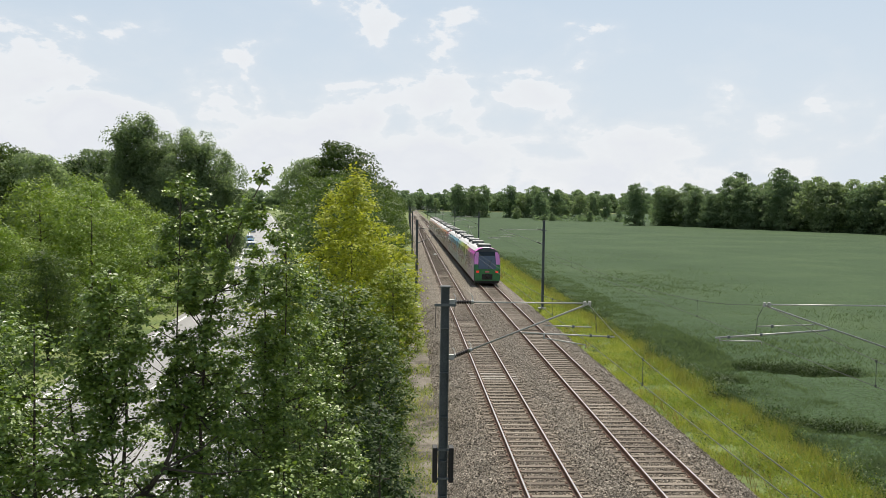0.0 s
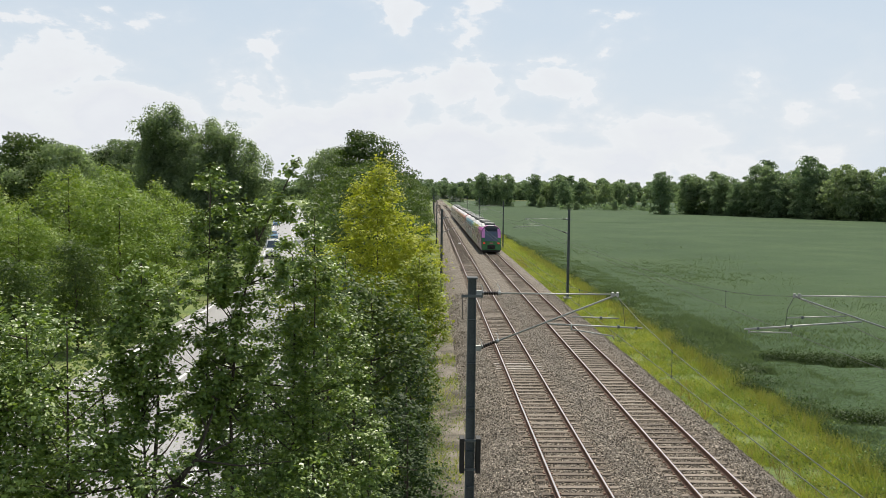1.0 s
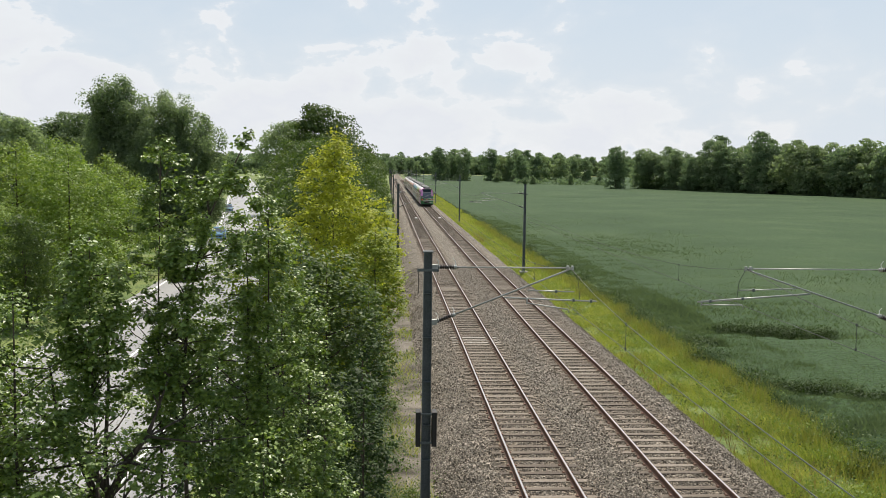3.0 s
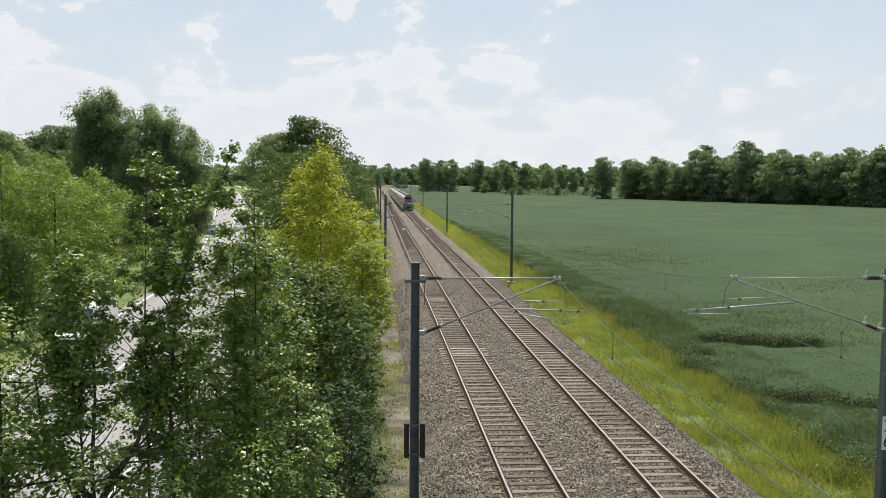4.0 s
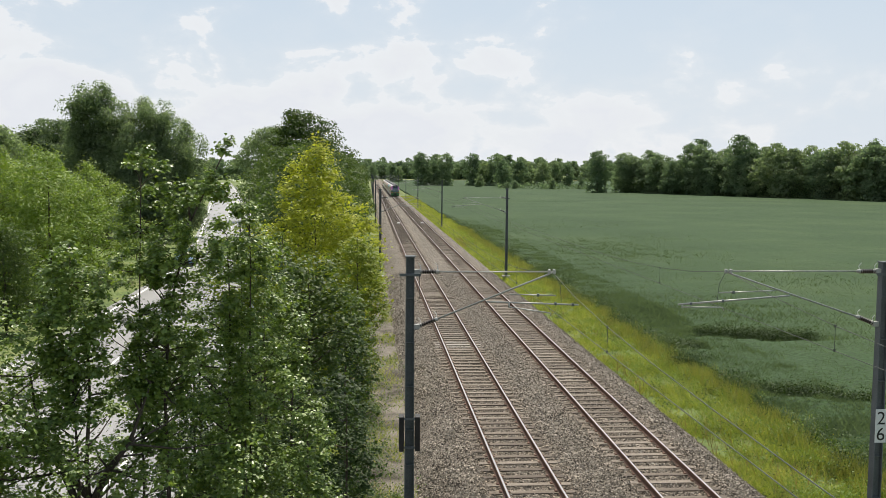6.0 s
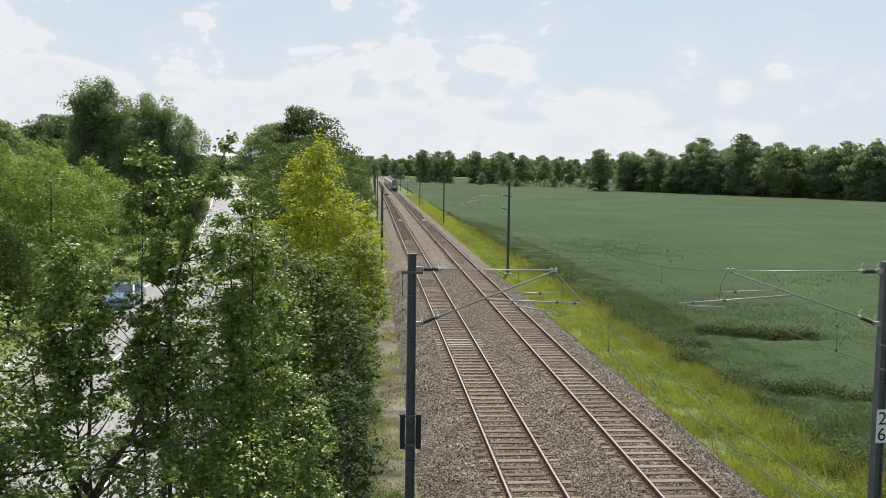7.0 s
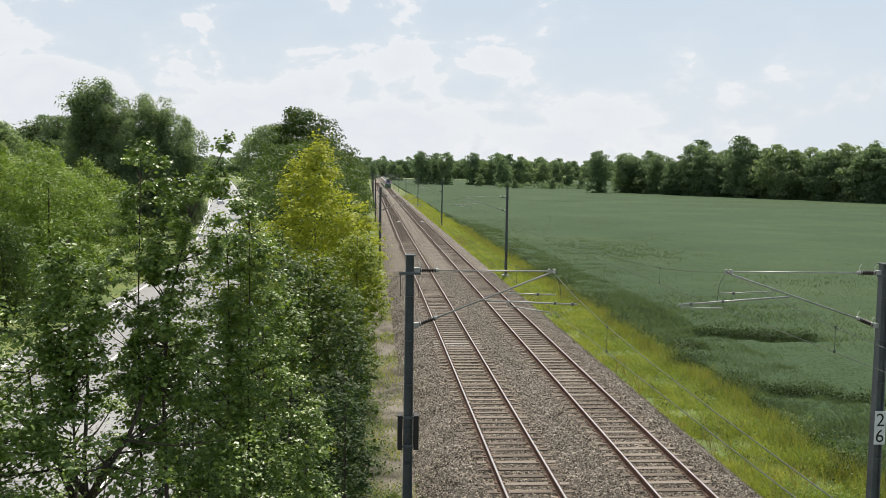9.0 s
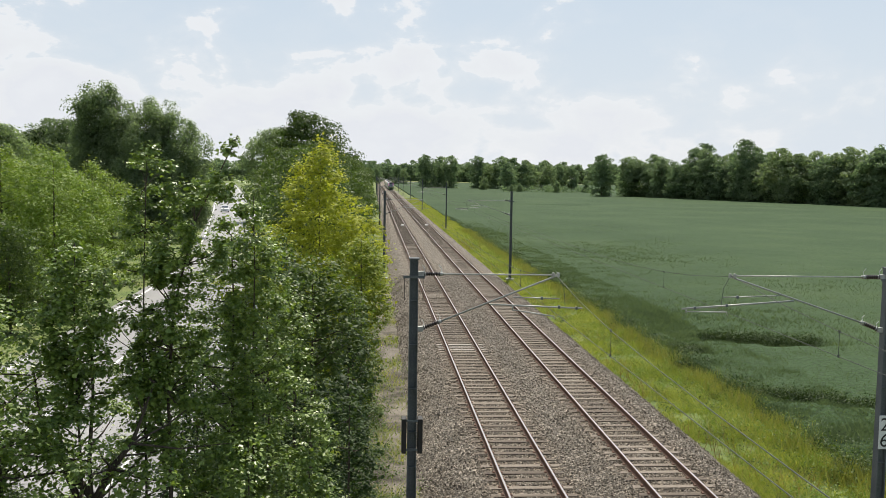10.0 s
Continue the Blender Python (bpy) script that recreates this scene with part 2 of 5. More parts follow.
BARK = surface("bark", [(0.3, (0.035, 0.027, 0.02)), (0.7, (0.10, 0.08, 0.06))], 0.95, 4, 30, 0.4, 0.02, 25, stretch=(3, 3, 0.5))
LEAF_MAPLE = leaf_material("maple_leaves", [(0.0, (0.05, 0.10, 0.016)), (0.4, (0.125, 0.20, 0.034)), (0.85, (0.25, 0.34, 0.07)), (0.985, (0.34, 0.41, 0.09)), (1.0, (0.58, 0.40, 0.10))], 0.28, 0.42, 0.7, patch=0.3, patch_scale=1.4)
LEAF_FRESH = leaf_material("fresh_leaves", [(0.0, (0.11, 0.19, 0.034)), (0.6, (0.215, 0.30, 0.056)), (1.0, (0.34, 0.41, 0.09))], 0.40, 0.5, 0.4, patch=0.45, patch_scale=0.5, each=0.25)
# Dark foliage, its base colour lowered further to stand for thicket shade.
LEAF_DARK_SHADED = leaf_material("dark_shaded_leaves", [(0.0, (0.020, 0.043, 0.010)), (0.6, (0.042, 0.078, 0.017)), (1.0, (0.075, 0.118, 0.027))], 0.26, 0.6, 0.3, each=0.3)
LEAF_YELLOW = leaf_material("yellow_green_leaves", [(0.0, (0.17, 0.21, 0.026)), (0.5, (0.35, 0.38, 0.045)), (1.0, (0.56, 0.56, 0.09))], 0.44, 0.6, 0.35, patch=0.45, patch_scale=0.4)
LEAF_MID = leaf_material("mixed_leaves", [(0.0, (0.05, 0.088, 0.022)), (0.6, (0.085, 0.134, 0.031)), (1.0, (0.135, 0.185, 0.046))], 0.38, 0.55, 0.4, each=0.3)
LEAF_LIME = leaf_material("lime_green_leaves", [(0.0, (0.10, 0.15, 0.022)), (0.5, (0.21, 0.265, 0.036)), (1.0, (0.37, 0.40, 0.065))], 0.42, 0.55, 0.4, patch=0.45, patch_scale=0.5)
LEAF_GREY = leaf_material("grey_willow_leaves", [(0.0, (0.12, 0.17, 0.095)), (0.6, (0.21, 0.275, 0.16)), (1.0, (0.31, 0.38, 0.225))], 0.62, 0.6, 0.4, patch=0.5, patch_scale=0.35, through=(1.2, 1.25, 0.75), each=0.3)
# Far leaves: distance haze is mixed into this paler, bluer leaf colour.
LEAF_FAR_HAZED = leaf_material("hazed_far_leaves", [(0.0, (0.105, 0.16, 0.09)), (0.6, (0.17, 0.235, 0.135)), (1.0, (0.24, 0.305, 0.18))], 0.55, 0.7, 0.2, through=(1.3, 1.35, 0.95), each=0.6)
GRASS = leaf_material("verge_grass", [(0.0, (0.10, 0.155, 0.03)), (0.36, (0.215, 0.275, 0.058)), (0.56, (0.35, 0.38, 0.095)), (0.8, (0.53, 0.48, 0.20)), (1.0, (0.42, 0.31, 0.16))], 0.42, 0.6, 0.3, patch=0.6, patch_scale=0.45)
STALK = leaf_material("crop_stalks", [(0.0, (0.072, 0.108, 0.050)), (0.6, (0.10, 0.143, 0.068)), (1.0, (0.135, 0.18, 0.092))], 0.55, 0.7, 0.15, patch=0.6, patch_scale=0.25, through=(1.2, 1.2, 0.9))


PALE_SLEEPER = surface("pale_sleeper", [(0.3, (0.22, 0.195, 0.165)), (0.7, (0.36, 0.33, 0.29))], 0.85, 1.5, 30, 0.3, 0.008, 40, stretch=(0.4, 3, 3))


# ---- mesh helpers ----
def mesh_object(name, verts, faces, material, parent=None, label="", smooth=False, more=()):
    me = bpy.data.meshes.new(name)
    me.from_pydata(np.asarray(verts).tolist(), [], [list(f) for f in faces] if isinstance(faces, list) else np.asarray(faces).tolist())
    me.materials.append(material)
    for extra in more:
        me.materials.append(extra)
    if smooth:
        me.polygons.foreach_set("use_smooth", np.ones(len(me.polygons), dtype=bool))
    ob = new(name, me)
    if parent:
        ob.parent = parent
    if label:
        tagged(ob, label)
    return ob


def part(name, bm, material, parent, label=""):
    me = bpy.data.meshes.new(name)
    bm.to_mesh(me)
    bm.free()
    me.materials.append(material)
    ob = new(name, me)
    ob.parent = parent
    if label:
        tagged(ob, label)
    return ob


def box_bm(bm, lo, hi, bevel=0.0):
    """Adds a box between two corners, its edges rounded by bevel."""
    made = bmesh.ops.create_cube(bm, size=1.0)["verts"]
    for v in made:
        v.co = Vector([a + (b - a) * (c + 0.5) for a, b, c in zip(lo, hi, v.co)])
    if bevel:
        edges = list({e for v in made for e in v.link_edges})
        bmesh.ops.bevel(bm, geom=edges, offset=bevel, segments=2, affect="EDGES", profile=0.5)
    return bm


def boxed(name, lo, hi, material, parent, bevel=0.0, label=""):
    return part(name, box_bm(bmesh.new(), lo, hi, bevel), material, parent, label)


def tube(points, radii, sides=6):
    """Vertices and faces of a round bar along points."""
    pts = [Vector(p) for p in points]
    verts, faces = [], []
    for i, p in enumerate(pts):
        way = (pts[min(i + 1, len(pts) - 1)] - pts[max(i - 1, 0)]).normalized()
        a = way.orthogonal().normalized()
        b = way.cross(a)
        if i and a.dot(last) < 0:
            a, b = -a, -b
        last = a
        r = float(radii[i] if isinstance(radii, (list, tuple)) else radii)
        for k in range(sides):
            w = 2 * math.pi * k / sides
            verts.append(tuple(p + r * (math.cos(w) * a + math.sin(w) * b)))
    for i in range(len(pts) - 1):
        for k in range(sides):
            k2 = (k + 1) % sides
            faces.append((i * sides + k, i * sides + k2, (i + 1) * sides + k2, (i + 1) * sides + k))
    faces.append(tuple(range(sides))[::-1])
    faces.append(tuple((len(pts) - 1) * sides + k for k in range(sides)))
    return verts, faces


def bar(name, points, radii, material, parent, sides=6, label=""):
    v, f = tube(points, radii, sides)
    return mesh_object(name, v, f, material, parent, label, smooth=sides > 5)


def joined(pieces):
    verts, faces, n = [], [], 0
    for v, f in pieces:
        verts += list(v)
        faces += [tuple(i + n for i in g) for g in f]
        n += len(v)
    return verts, faces


def empty(name, m, label, category, group="", kind=""):
    ob = new(name)
    ob.matrix_basis = m
    return tagged(ob, label, category, group, kind)


# ---- ground, field, road ----
GROUND_Z = -0.8


def road_left(y):
    """x of the road's left edge line."""
    k = (y - 88) / 14
    return -20.9 - 0.153 * 14 * (math.log1p(math.exp(k)) if k < 30 else k)


def road_width(y):
    return 9.2 + 1.4 / (1 + math.exp((y - 95) / 15))


def height(x, y):
    """Ground level: flat land with slight unevenness, rising behind the road."""
    return GROUND_Z + 0.05 * noise.noise((x * 0.15, y * 0.15, 0.0))


# cross-section of the ballast bed: stones lie over the ends of the sleepers
BED = [(-3.1, -0.78), (-2.55, -0.45), (-2.1, -0.20), (-1.55, -0.14), (-1.27, -0.142), (-1.08, -0.185), (1.08, -0.185), (1.27, -0.142), (2.0, -0.17),
       (2.73, -0.142), (2.92, -0.185), (5.08, -0.185), (5.27, -0.142), (5.55, -0.14), (6.05, -0.20), (6.35, -0.42), (6.9, -0.78)]


def build_ground():
    xs = np.unique(np.concatenate([np.linspace(-3200, -60, 14), np.arange(-60, 61, 2.0), np.linspace(60, 3200, 14)]))
    ys = np.unique(np.concatenate([np.linspace(-3200, -20, 10), np.arange(-20, 120, 2.0), np.linspace(120, 3600, 30)]))
    verts = [(x, y, height(x, y)) for y in ys for x in xs]
    nx = len(xs)
    faces = [(j * nx + i, j * nx + i + 1, (j + 1) * nx + i + 1, (j + 1) * nx + i) for j in range(len(ys) - 1) for i in range(nx - 1)]
    g = mesh_object("ground", verts, faces, MEADOW, smooth=True)
    tagged(g, "flat grassy meadow ground beside the railway", "ground", kind="structure")

    # ballast bed
    prof = BED
    ys = np.concatenate([np.arange(-30, 80, 0.5), np.arange(80, 200, 4.0), np.linspace(200, 1400, 40)])
    fine = []
    for (x0, z0), (x1, z1) in zip(prof, prof[1:]):
        n = max(1, int((x1 - x0) / 0.3))
        fine += [(x0 + (x1 - x0) * k / n, z0 + (z1 - z0) * k / n) for k in range(n)]
    fine.append(prof[-1])
    verts = [(x + 0.12 * noise.noise((x, y * 0.7, 3)), y, z + 0.022 * noise.noise((x * 2.1, y * 2.1, 0)) ) for y in ys for x, z in fine]
    nx = len(fine)
    faces = [(j * nx + i, j * nx + i + 1, (j + 1) * nx + i + 1, (j + 1) * nx + i) for j in range(len(ys) - 1) for i in range(nx - 1)]
    b = mesh_object("ballast_bed", verts, faces, BALLAST, smooth=True)
    tagged(b, "brown-grey crushed stone ballast bed under two tracks", "ballast", kind="structure")

    # service path of pale gravel beside the ballast
    ys = np.arange(-20, 80, 1.5)
    verts, faces = [], []
    for y in ys:
        w = 0.5 * noise.noise((0, y * 0.12, 5))
        verts += [(-5.4 + w, y, GROUND_Z + 0.06), (-4.2 + 0.6 * w, y, GROUND_Z + 0.09), (-2.95, y, GROUND_Z + 0.06)]
    for j in range(len(ys) - 1):
        for i in range(2):
            faces.append((j * 3 + i, j * 3 + i + 1, (j + 1) * 3 + i + 1, (j + 1) * 3 + i))
    p = mesh_object("gravel_path", verts, faces, GRAVEL, smooth=True)
    tagged(p, "narrow pale gravel path along the ballast", "path", kind="structure")


def strip(name, y0, y1, step, left, right, z, material, label, kind="structure", category="road marking"):
    ys = np.arange(y0, y1 + step / 2, step)
    verts, faces = [], []
    for y in ys:
        verts += [(left(y), y, z), (right(y), y, z)]
    for j in range(len(ys) - 1):
        faces.append((2 * j, 2 * j + 1, 2 * j + 3, 2 * j + 2))
    return tagged(mesh_object(name, verts, faces, material), label, category, kind=kind)


def build_road():
    z = GROUND_Z + 0.09
    strip("road", -150, 700, 4, lambda y: road_left(y) - 0.5, lambda y: road_left(y) + road_width(y) + 0.5, z, ASPHALT,
          "pale grey two-lane asphalt country road curving away", category="road")
    strip("edge_line", -150, 700, 4, lambda y: road_left(y) - 0.02, lambda y: road_left(y) + 0.20, z + 0.006, PAINT_WHITE, "solid white edge line painted on the road")
    strip("edge_line", -150, 700, 4, lambda y: road_left(y) + 8.85, lambda y: road_left(y) + 9.0, z + 0.006, PAINT_WHITE, "solid white edge line painted on the road")
    y = -40.0
    while y < 420:
        strip("lane_dash", y, y + 4, 4, lambda v: road_left(v) + 4.42, lambda v: road_left(v) + 4.57, z + 0.006, PAINT_WHITE, "white dash of the centre line")
        y += 12


build_ground()
build_road()


def field_edge(y):
    """x where the crop begins."""
    return 10.75 + 0.55 * noise.noise((0, y * 0.09, 7)) + 0.35 * noise.noise((0, y * 0.45, 9))


# hollows where the crop is lodged: centre, half-lengths
HOLLOWS = ((16.4, 49.8, 3.6, 1.5), (12.6, 36.4, 1.5, 0.9), (14.6, 35.2, 1.2, 0.6), (11.6, 46.5, 0.8, 1.2), (24, 330, 13, 6), (20, 262, 9, 4), (46, 285, 12, 3))


def crop_top(x, y):
    """Uneven height of the crop's ears."""
    return 0.16 * noise.noise((x * 0.35, y * 0.35, 11)) + 0.10 * noise.noise((x * 1.1, y * 1.1, 12))


def build_field():
    ys = np.concatenate([np.arange(-20, 20, 2.0), np.arange(20, 70, 0.4), np.arange(70, 120, 1.0), np.arange(120, 300, 4.0), np.linspace(300, 1000, 60)])
    offs = np.concatenate([[0, 0.05], np.arange(0.4, 8, 0.4), np.arange(8, 30, 1.0), np.linspace(30, 120, 40), np.linspace(130, 520, 30)])
    verts = []
    for y in ys:
        for k, o in enumerate(offs):
            x = field_edge(y) + o
            top = -0.24 + (1.3 * crop_top(x, y) * max(0.25, min(1.0, 1.2 - o / 8)) * max(0.0, min(1.0, (190 - y) / 90)) if o < 40 else 0.0) + 0.10 * noise.noise((x * 0.5, y * 0.5, 1)) + 0.12 * noise.noise((x * 0.06, y * 0.06, 2))
            # flattened patches where the crop is lodged
            for px, py, rx, ry in HOLLOWS:
                d = ((x - px) / rx) ** 2 + ((y - py - 0.25 * (px - x)) / ry) ** 2
                if d < 1.6:
                    top -= 0.55 * max(0.0, 1 - d / 1.6) ** 0.5
            verts.append((x, y, GROUND_Z if k == 0 else top))
    nx = len(offs)
    faces = [(j * nx + i, j * nx + i + 1, (j + 1) * nx + i + 1, (j + 1) * nx + i) for j in range(len(ys) - 1) for i in range(nx - 1)]
    f = mesh_object("crop_field", verts, faces, CROP, smooth=True)
    tagged(f, "wide field of dense green grain crop", "field", kind="structure")
    strip("stubble_strip", 1000, 1080, 40, lambda y: -20, lambda y: 520, GROUND_Z + 0.5,
          surface("pale_stubble", [(0.3, (0.17, 0.19, 0.06)), (0.7, (0.24, 0.25, 0.09))], 0.9, 0.05, 2, 0.2),
          "pale yellow-green strip of a far field", category="field")


def spikes(rng, x, y, z, hgt, lean, width):
    """Thin upright blades, one tapering triangle each."""
    n = len(x)
    a = rng.uniform(0, 2 * np.pi, n)
    b = rng.uniform(0, 2 * np.pi, n)
    base = np.stack([x, y, z], 1)
    side = np.stack([np.cos(b), np.sin(b), np.zeros(n)], 1) * np.reshape(width, (-1, 1)) / 2
    tip = base + np.stack([np.cos(a) * lean * hgt, np.sin(a) * lean * hgt, hgt], 1)
    return np.stack([base - side, base + side, tip], 1).reshape(-1, 3), np.arange(3 * n).reshape(-1, 3)


def in_hollow(x, y):
    inside = np.zeros(len(x), dtype=bool)
    for px, py, rx, ry in HOLLOWS[:4]:
        inside |= ((x - px) / rx) ** 2 + ((y - py - 0.25 * (px - x)) / ry) ** 2 < 1
    return inside


def build_grasses():
    rng = np.random.default_rng(5)
    # verge between ballast and crop, thick near the camera
    n = 210000
    y = 20 + 330 * rng.random(n) ** 2.3
    edge = np.array([field_edge(v) for v in y])
    x = 6.35 + (edge - 6.1) * rng.random(n) ** 0.9
    clump = np.array([noise.noise((a * 0.5, b * 0.5, 0)) + 0.6 * noise.noise((a * 1.7, b * 1.7, 4)) for a, b in zip(x, y)])
    keep = rng.random(n) < 0.7 + clump
    x, y, clump = x[keep], y[keep], clump[keep]
    h = (0.14 + 0.26 * (x - 6.5) / 4.2) * (0.6 + 0.7 * rng.random(len(x))) * (1 + 0.7 * clump)
    v, f = spikes(rng, x, y, np.full(len(x), GROUND_Z), h, 0.9, 0.016 + 0.0006 * y)
    tagged(mesh_object("verge_grass", v, f, GRASS), "sunlit yellow-green grass and weeds on the railway verge", "grass", kind="stuff")
    # tall rank grass in front of the crop
    n = 26000
    y = 21 + 130 * rng.random(n) ** 1.7
    edge = np.array([field_edge(v) for v in y])
    x = edge + rng.normal(-0.55, 0.35, n)
    clump = np.array([noise.noise((a * 0.8, b * 0.5, 61)) for a, b in zip(x, y)])
    keep = rng.random(n) < 0.5 + 1.5 * clump
    x, y = x[keep], y[keep]
    v, f = spikes(rng, x, y, np.full(len(x), GROUND_Z), 0.45 + 0.5 * rng.random(len(x)), 0.35, 0.016 + 0.0006 * y)
    rank = leaf_material("rank_grass", [(0.0, (0.16, 0.20, 0.05)), (0.5, (0.27, 0.28, 0.09)), (1.0, (0.42, 0.36, 0.17))], 0.4, 0.6, 0.2, patch=0.5, patch_scale=0.5)
    tagged(mesh_object("rank_grass", v, f, rank), "tall seeding grass before the crop's edge", "grass", kind="stuff")
    # ears and stalks of the crop near the line, uneven in height
    n = 330000
    y = 21 + 170 * rng.random(n) ** 1.9
    edge = np.array([field_edge(v) for v in y])
    deep = rng.random(n)
    x = edge - 0.15 + np.where(deep < 0.35, 4 * rng.random(n), 34 * rng.random(n) ** 1.3)
    keep = ~in_hollow(x, y) & (rng.random(n) < 1.15 - (x - edge) / 30) & (rng.random(n) < 1.25 - (y - 20) / 130)
    x, y, edge = x[keep], y[keep], edge[keep]
    lift = np.array([crop_top(a, b) for a, b in zip(x, y)])
    near = np.clip(1.2 - (x - edge) / 8, 0.25, 1.0)
    top = -0.16 + 1.3 * lift * near * np.clip((190 - y) / 90, 0, 1) + rng.normal(0, 0.045, len(x))
    foot = np.where(x < edge + 0.3, GROUND_Z + 0.1, top - 0.22)
    v, f = spikes(rng, x, y, foot, top - foot, np.where(x < edge + 0.3, 0.3, 0.9), 0.03 + 0.0007 * y)
    tagged(mesh_object("crop_stalks", v, f, STALK), "feathery grey-green stalks and ears of the crop", "crop", kind="stuff")
    # leafy weeds along the foot of the crop
    cent = []
    for k in range(1500):
        yy = 21 + 130 * rng.random() ** 1.6
        if noise.noise((yy * 0.16, 0, 33)) > -0.12:
            cent.append((field_edge(yy) + rng.normal(0.0, 0.4), yy, GROUND_Z + rng.uniform(0.1, 0.75)))
    v, f = leaves(rng, np.array(cent), 40, (0.20, 0.20, 0.16), 0.06)
    tagged(mesh_object("edge_weeds", v, f, LEAF_MID), "rank green weeds along the edge of the crop", "weeds", kind="stuff")
    # taller leafy clumps that break the line of the crop
    cent = []
    yy = 22.0
    while yy < 190:
        w = rng.uniform(0.5, 1.5)
        hgt = rng.uniform(0.55, 1.05)
        for k in range(int(34 * w * hgt)):
            cent.append((field_edge(yy) + 0.15 + rng.normal(0, 0.32) * w, yy + rng.normal(0, 0.5) * w, GROUND_Z + hgt * rng.uniform(0.15, 1.0)))
        yy += rng.uniform(1.0, 4.5) * (1 + yy / 90)
    v, f = leaves(rng, np.array(cent), 44, (0.17, 0.17, 0.14), 0.065)
    tagged(mesh_object("tall_weeds", v, f, LEAF_DARK_SHADED), "tall dark green weeds breaking the crop's edge", "weeds", kind="stuff")
    # dark weeds standing in the crop; their colour also stands for shadow in its hollows
    cent = []
    for px, py, rx, ry, num in ((16.8, 50.3, 3.2, 0.7, 330), (12.7, 36.8, 1.3, 0.5, 110), (14.6, 35.5, 1.2, 0.4, 80), (11.6, 47.0, 0.6, 0.8, 60)):
        for k in range(num):
            a, r = rng.uniform(0, 2 * np.pi), rng.random() ** 0.5
            dx = r * rx * np.cos(a)
            cent.append((px + dx, py - 0.25 * dx + r * ry * np.sin(a), -0.45 + rng.uniform(-0.25, 0.3)))
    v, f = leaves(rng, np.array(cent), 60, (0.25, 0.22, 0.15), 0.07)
    tagged(mesh_object("weed_patches", v, f, LEAF_DARK_SHADED), "weed patches in crop hollows, darkened to stand for shadow", "weeds", kind="stuff")
    # grass between the path and the trees, and on the far bank of the road
    n = 60000
    y = 22 + 160 * rng.random(n) ** 2
    x = -3.0 - 3.4 * rng.random(n)
    clump = np.array([noise.noise((a * 0.6, b * 0.3, 21)) for a, b in zip(x, y)])
    keep = rng.random(n) < 0.32 + 1.6 * clump
    x, y = x[keep], y[keep]
    v, f = spikes(rng, x, y, np.full(len(x), GROUND_Z), 0.08 + 0.2 * rng.random(len(x)), 0.9, 0.022 + 0.0006 * y)
    tagged(mesh_object("path_grass", v, f, GRASS), "bright green grass tufts beside the gravel path", "grass", kind="stuff")
    cent = [(rng.normal(-4.4, 0.6), 25 + 50 * rng.random() ** 1.6, GROUND_Z + rng.uniform(0.08, 0.35)) for k in range(260)]
    v, f = leaves(rng, np.array(cent), 60, (0.22, 0.22, 0.10), 0.055)
    tagged(mesh_object("path_weeds", v, f, LEAF_MID), "low green weeds growing on the gravel path", "weeds", kind="stuff")
    # weeds and flowers: taller leafy clumps on the verge
    rng = np.random.default_rng(8)
    cent = []
    for k in range(650):
        yy = 21 + 120 * rng.random() ** 2
        xx = rng.uniform(7.2, field_edge(yy) + 0.6)
        cent.append((xx, yy, GROUND_Z + rng.uniform(0.2, 0.55)))
    v, f = leaves(rng, np.array(cent), 70, (0.22, 0.22, 0.14), 0.05)
    tagged(mesh_object("verge_weeds", v, f, LEAF_FRESH), "leafy green weeds standing in the verge", "weeds", kind="stuff")
    cent = []
    for k in range(300):
        yy = 21 + 110 * rng.random() ** 1.8
        cent.append((rng.uniform(6.9, field_edge(yy)), yy, GROUND_Z + rng.uniform(0.1, 0.4)))
    v, f = leaves(rng, np.array(cent), 50, (0.2, 0.2, 0.14), 0.05)
    tagged(mesh_object("verge_herbs", v, f, LEAF_DARK_SHADED), "dark green herbs between the verge grasses", "weeds", kind="stuff")
    n = 2600
    y = 21 + 110 * rng.random(n) ** 1.8
    x = np.array([rng.uniform(6.9, field_edge(q)) for q in y])
    lump = np.array([noise.noise((a * 0.35, b * 0.2, 51)) for a, b in zip(x, y)])
    x, y = x[lump > 0.22], y[lump > 0.22]
    v, f = spikes(rng, x, y, np.full(len(x), GROUND_Z), 0.5 + 0.3 * rng.random(len(x)), 0.35, 0.012 + 0.0005 * y)
    tagged(mesh_object("dry_stems", v, f, leaf_material("dry_stems", [(0.0, (0.20, 0.12, 0.05)), (0.6, (0.33, 0.23, 0.10)), (1.0, (0.45, 0.36, 0.18))], 0.2, 0.7, 0.2)), "reddish dry seed stems standing in the verge", "grass", kind="stuff")
    cent = [(rng.uniform(7.3, 10.6), 22 + 90 * rng.random() ** 1.8, GROUND_Z + rng.uniform(0.45, 0.75)) for k in range(190)]
    v, f = leaves(rng, np.array(cent), 9, (0.2, 0.2, 0.05), 0.034)
    flower = leaf_material("yellow_flowers", [(0.0, (0.42, 0.36, 0.03)), (1.0, (0.62, 0.55, 0.06))], 0.3, 0.6, 0.3)
    tagged(mesh_object("verge_flowers", v, f, flower), "small yellow wild flowers in the verge", "flowers", kind="stuff")


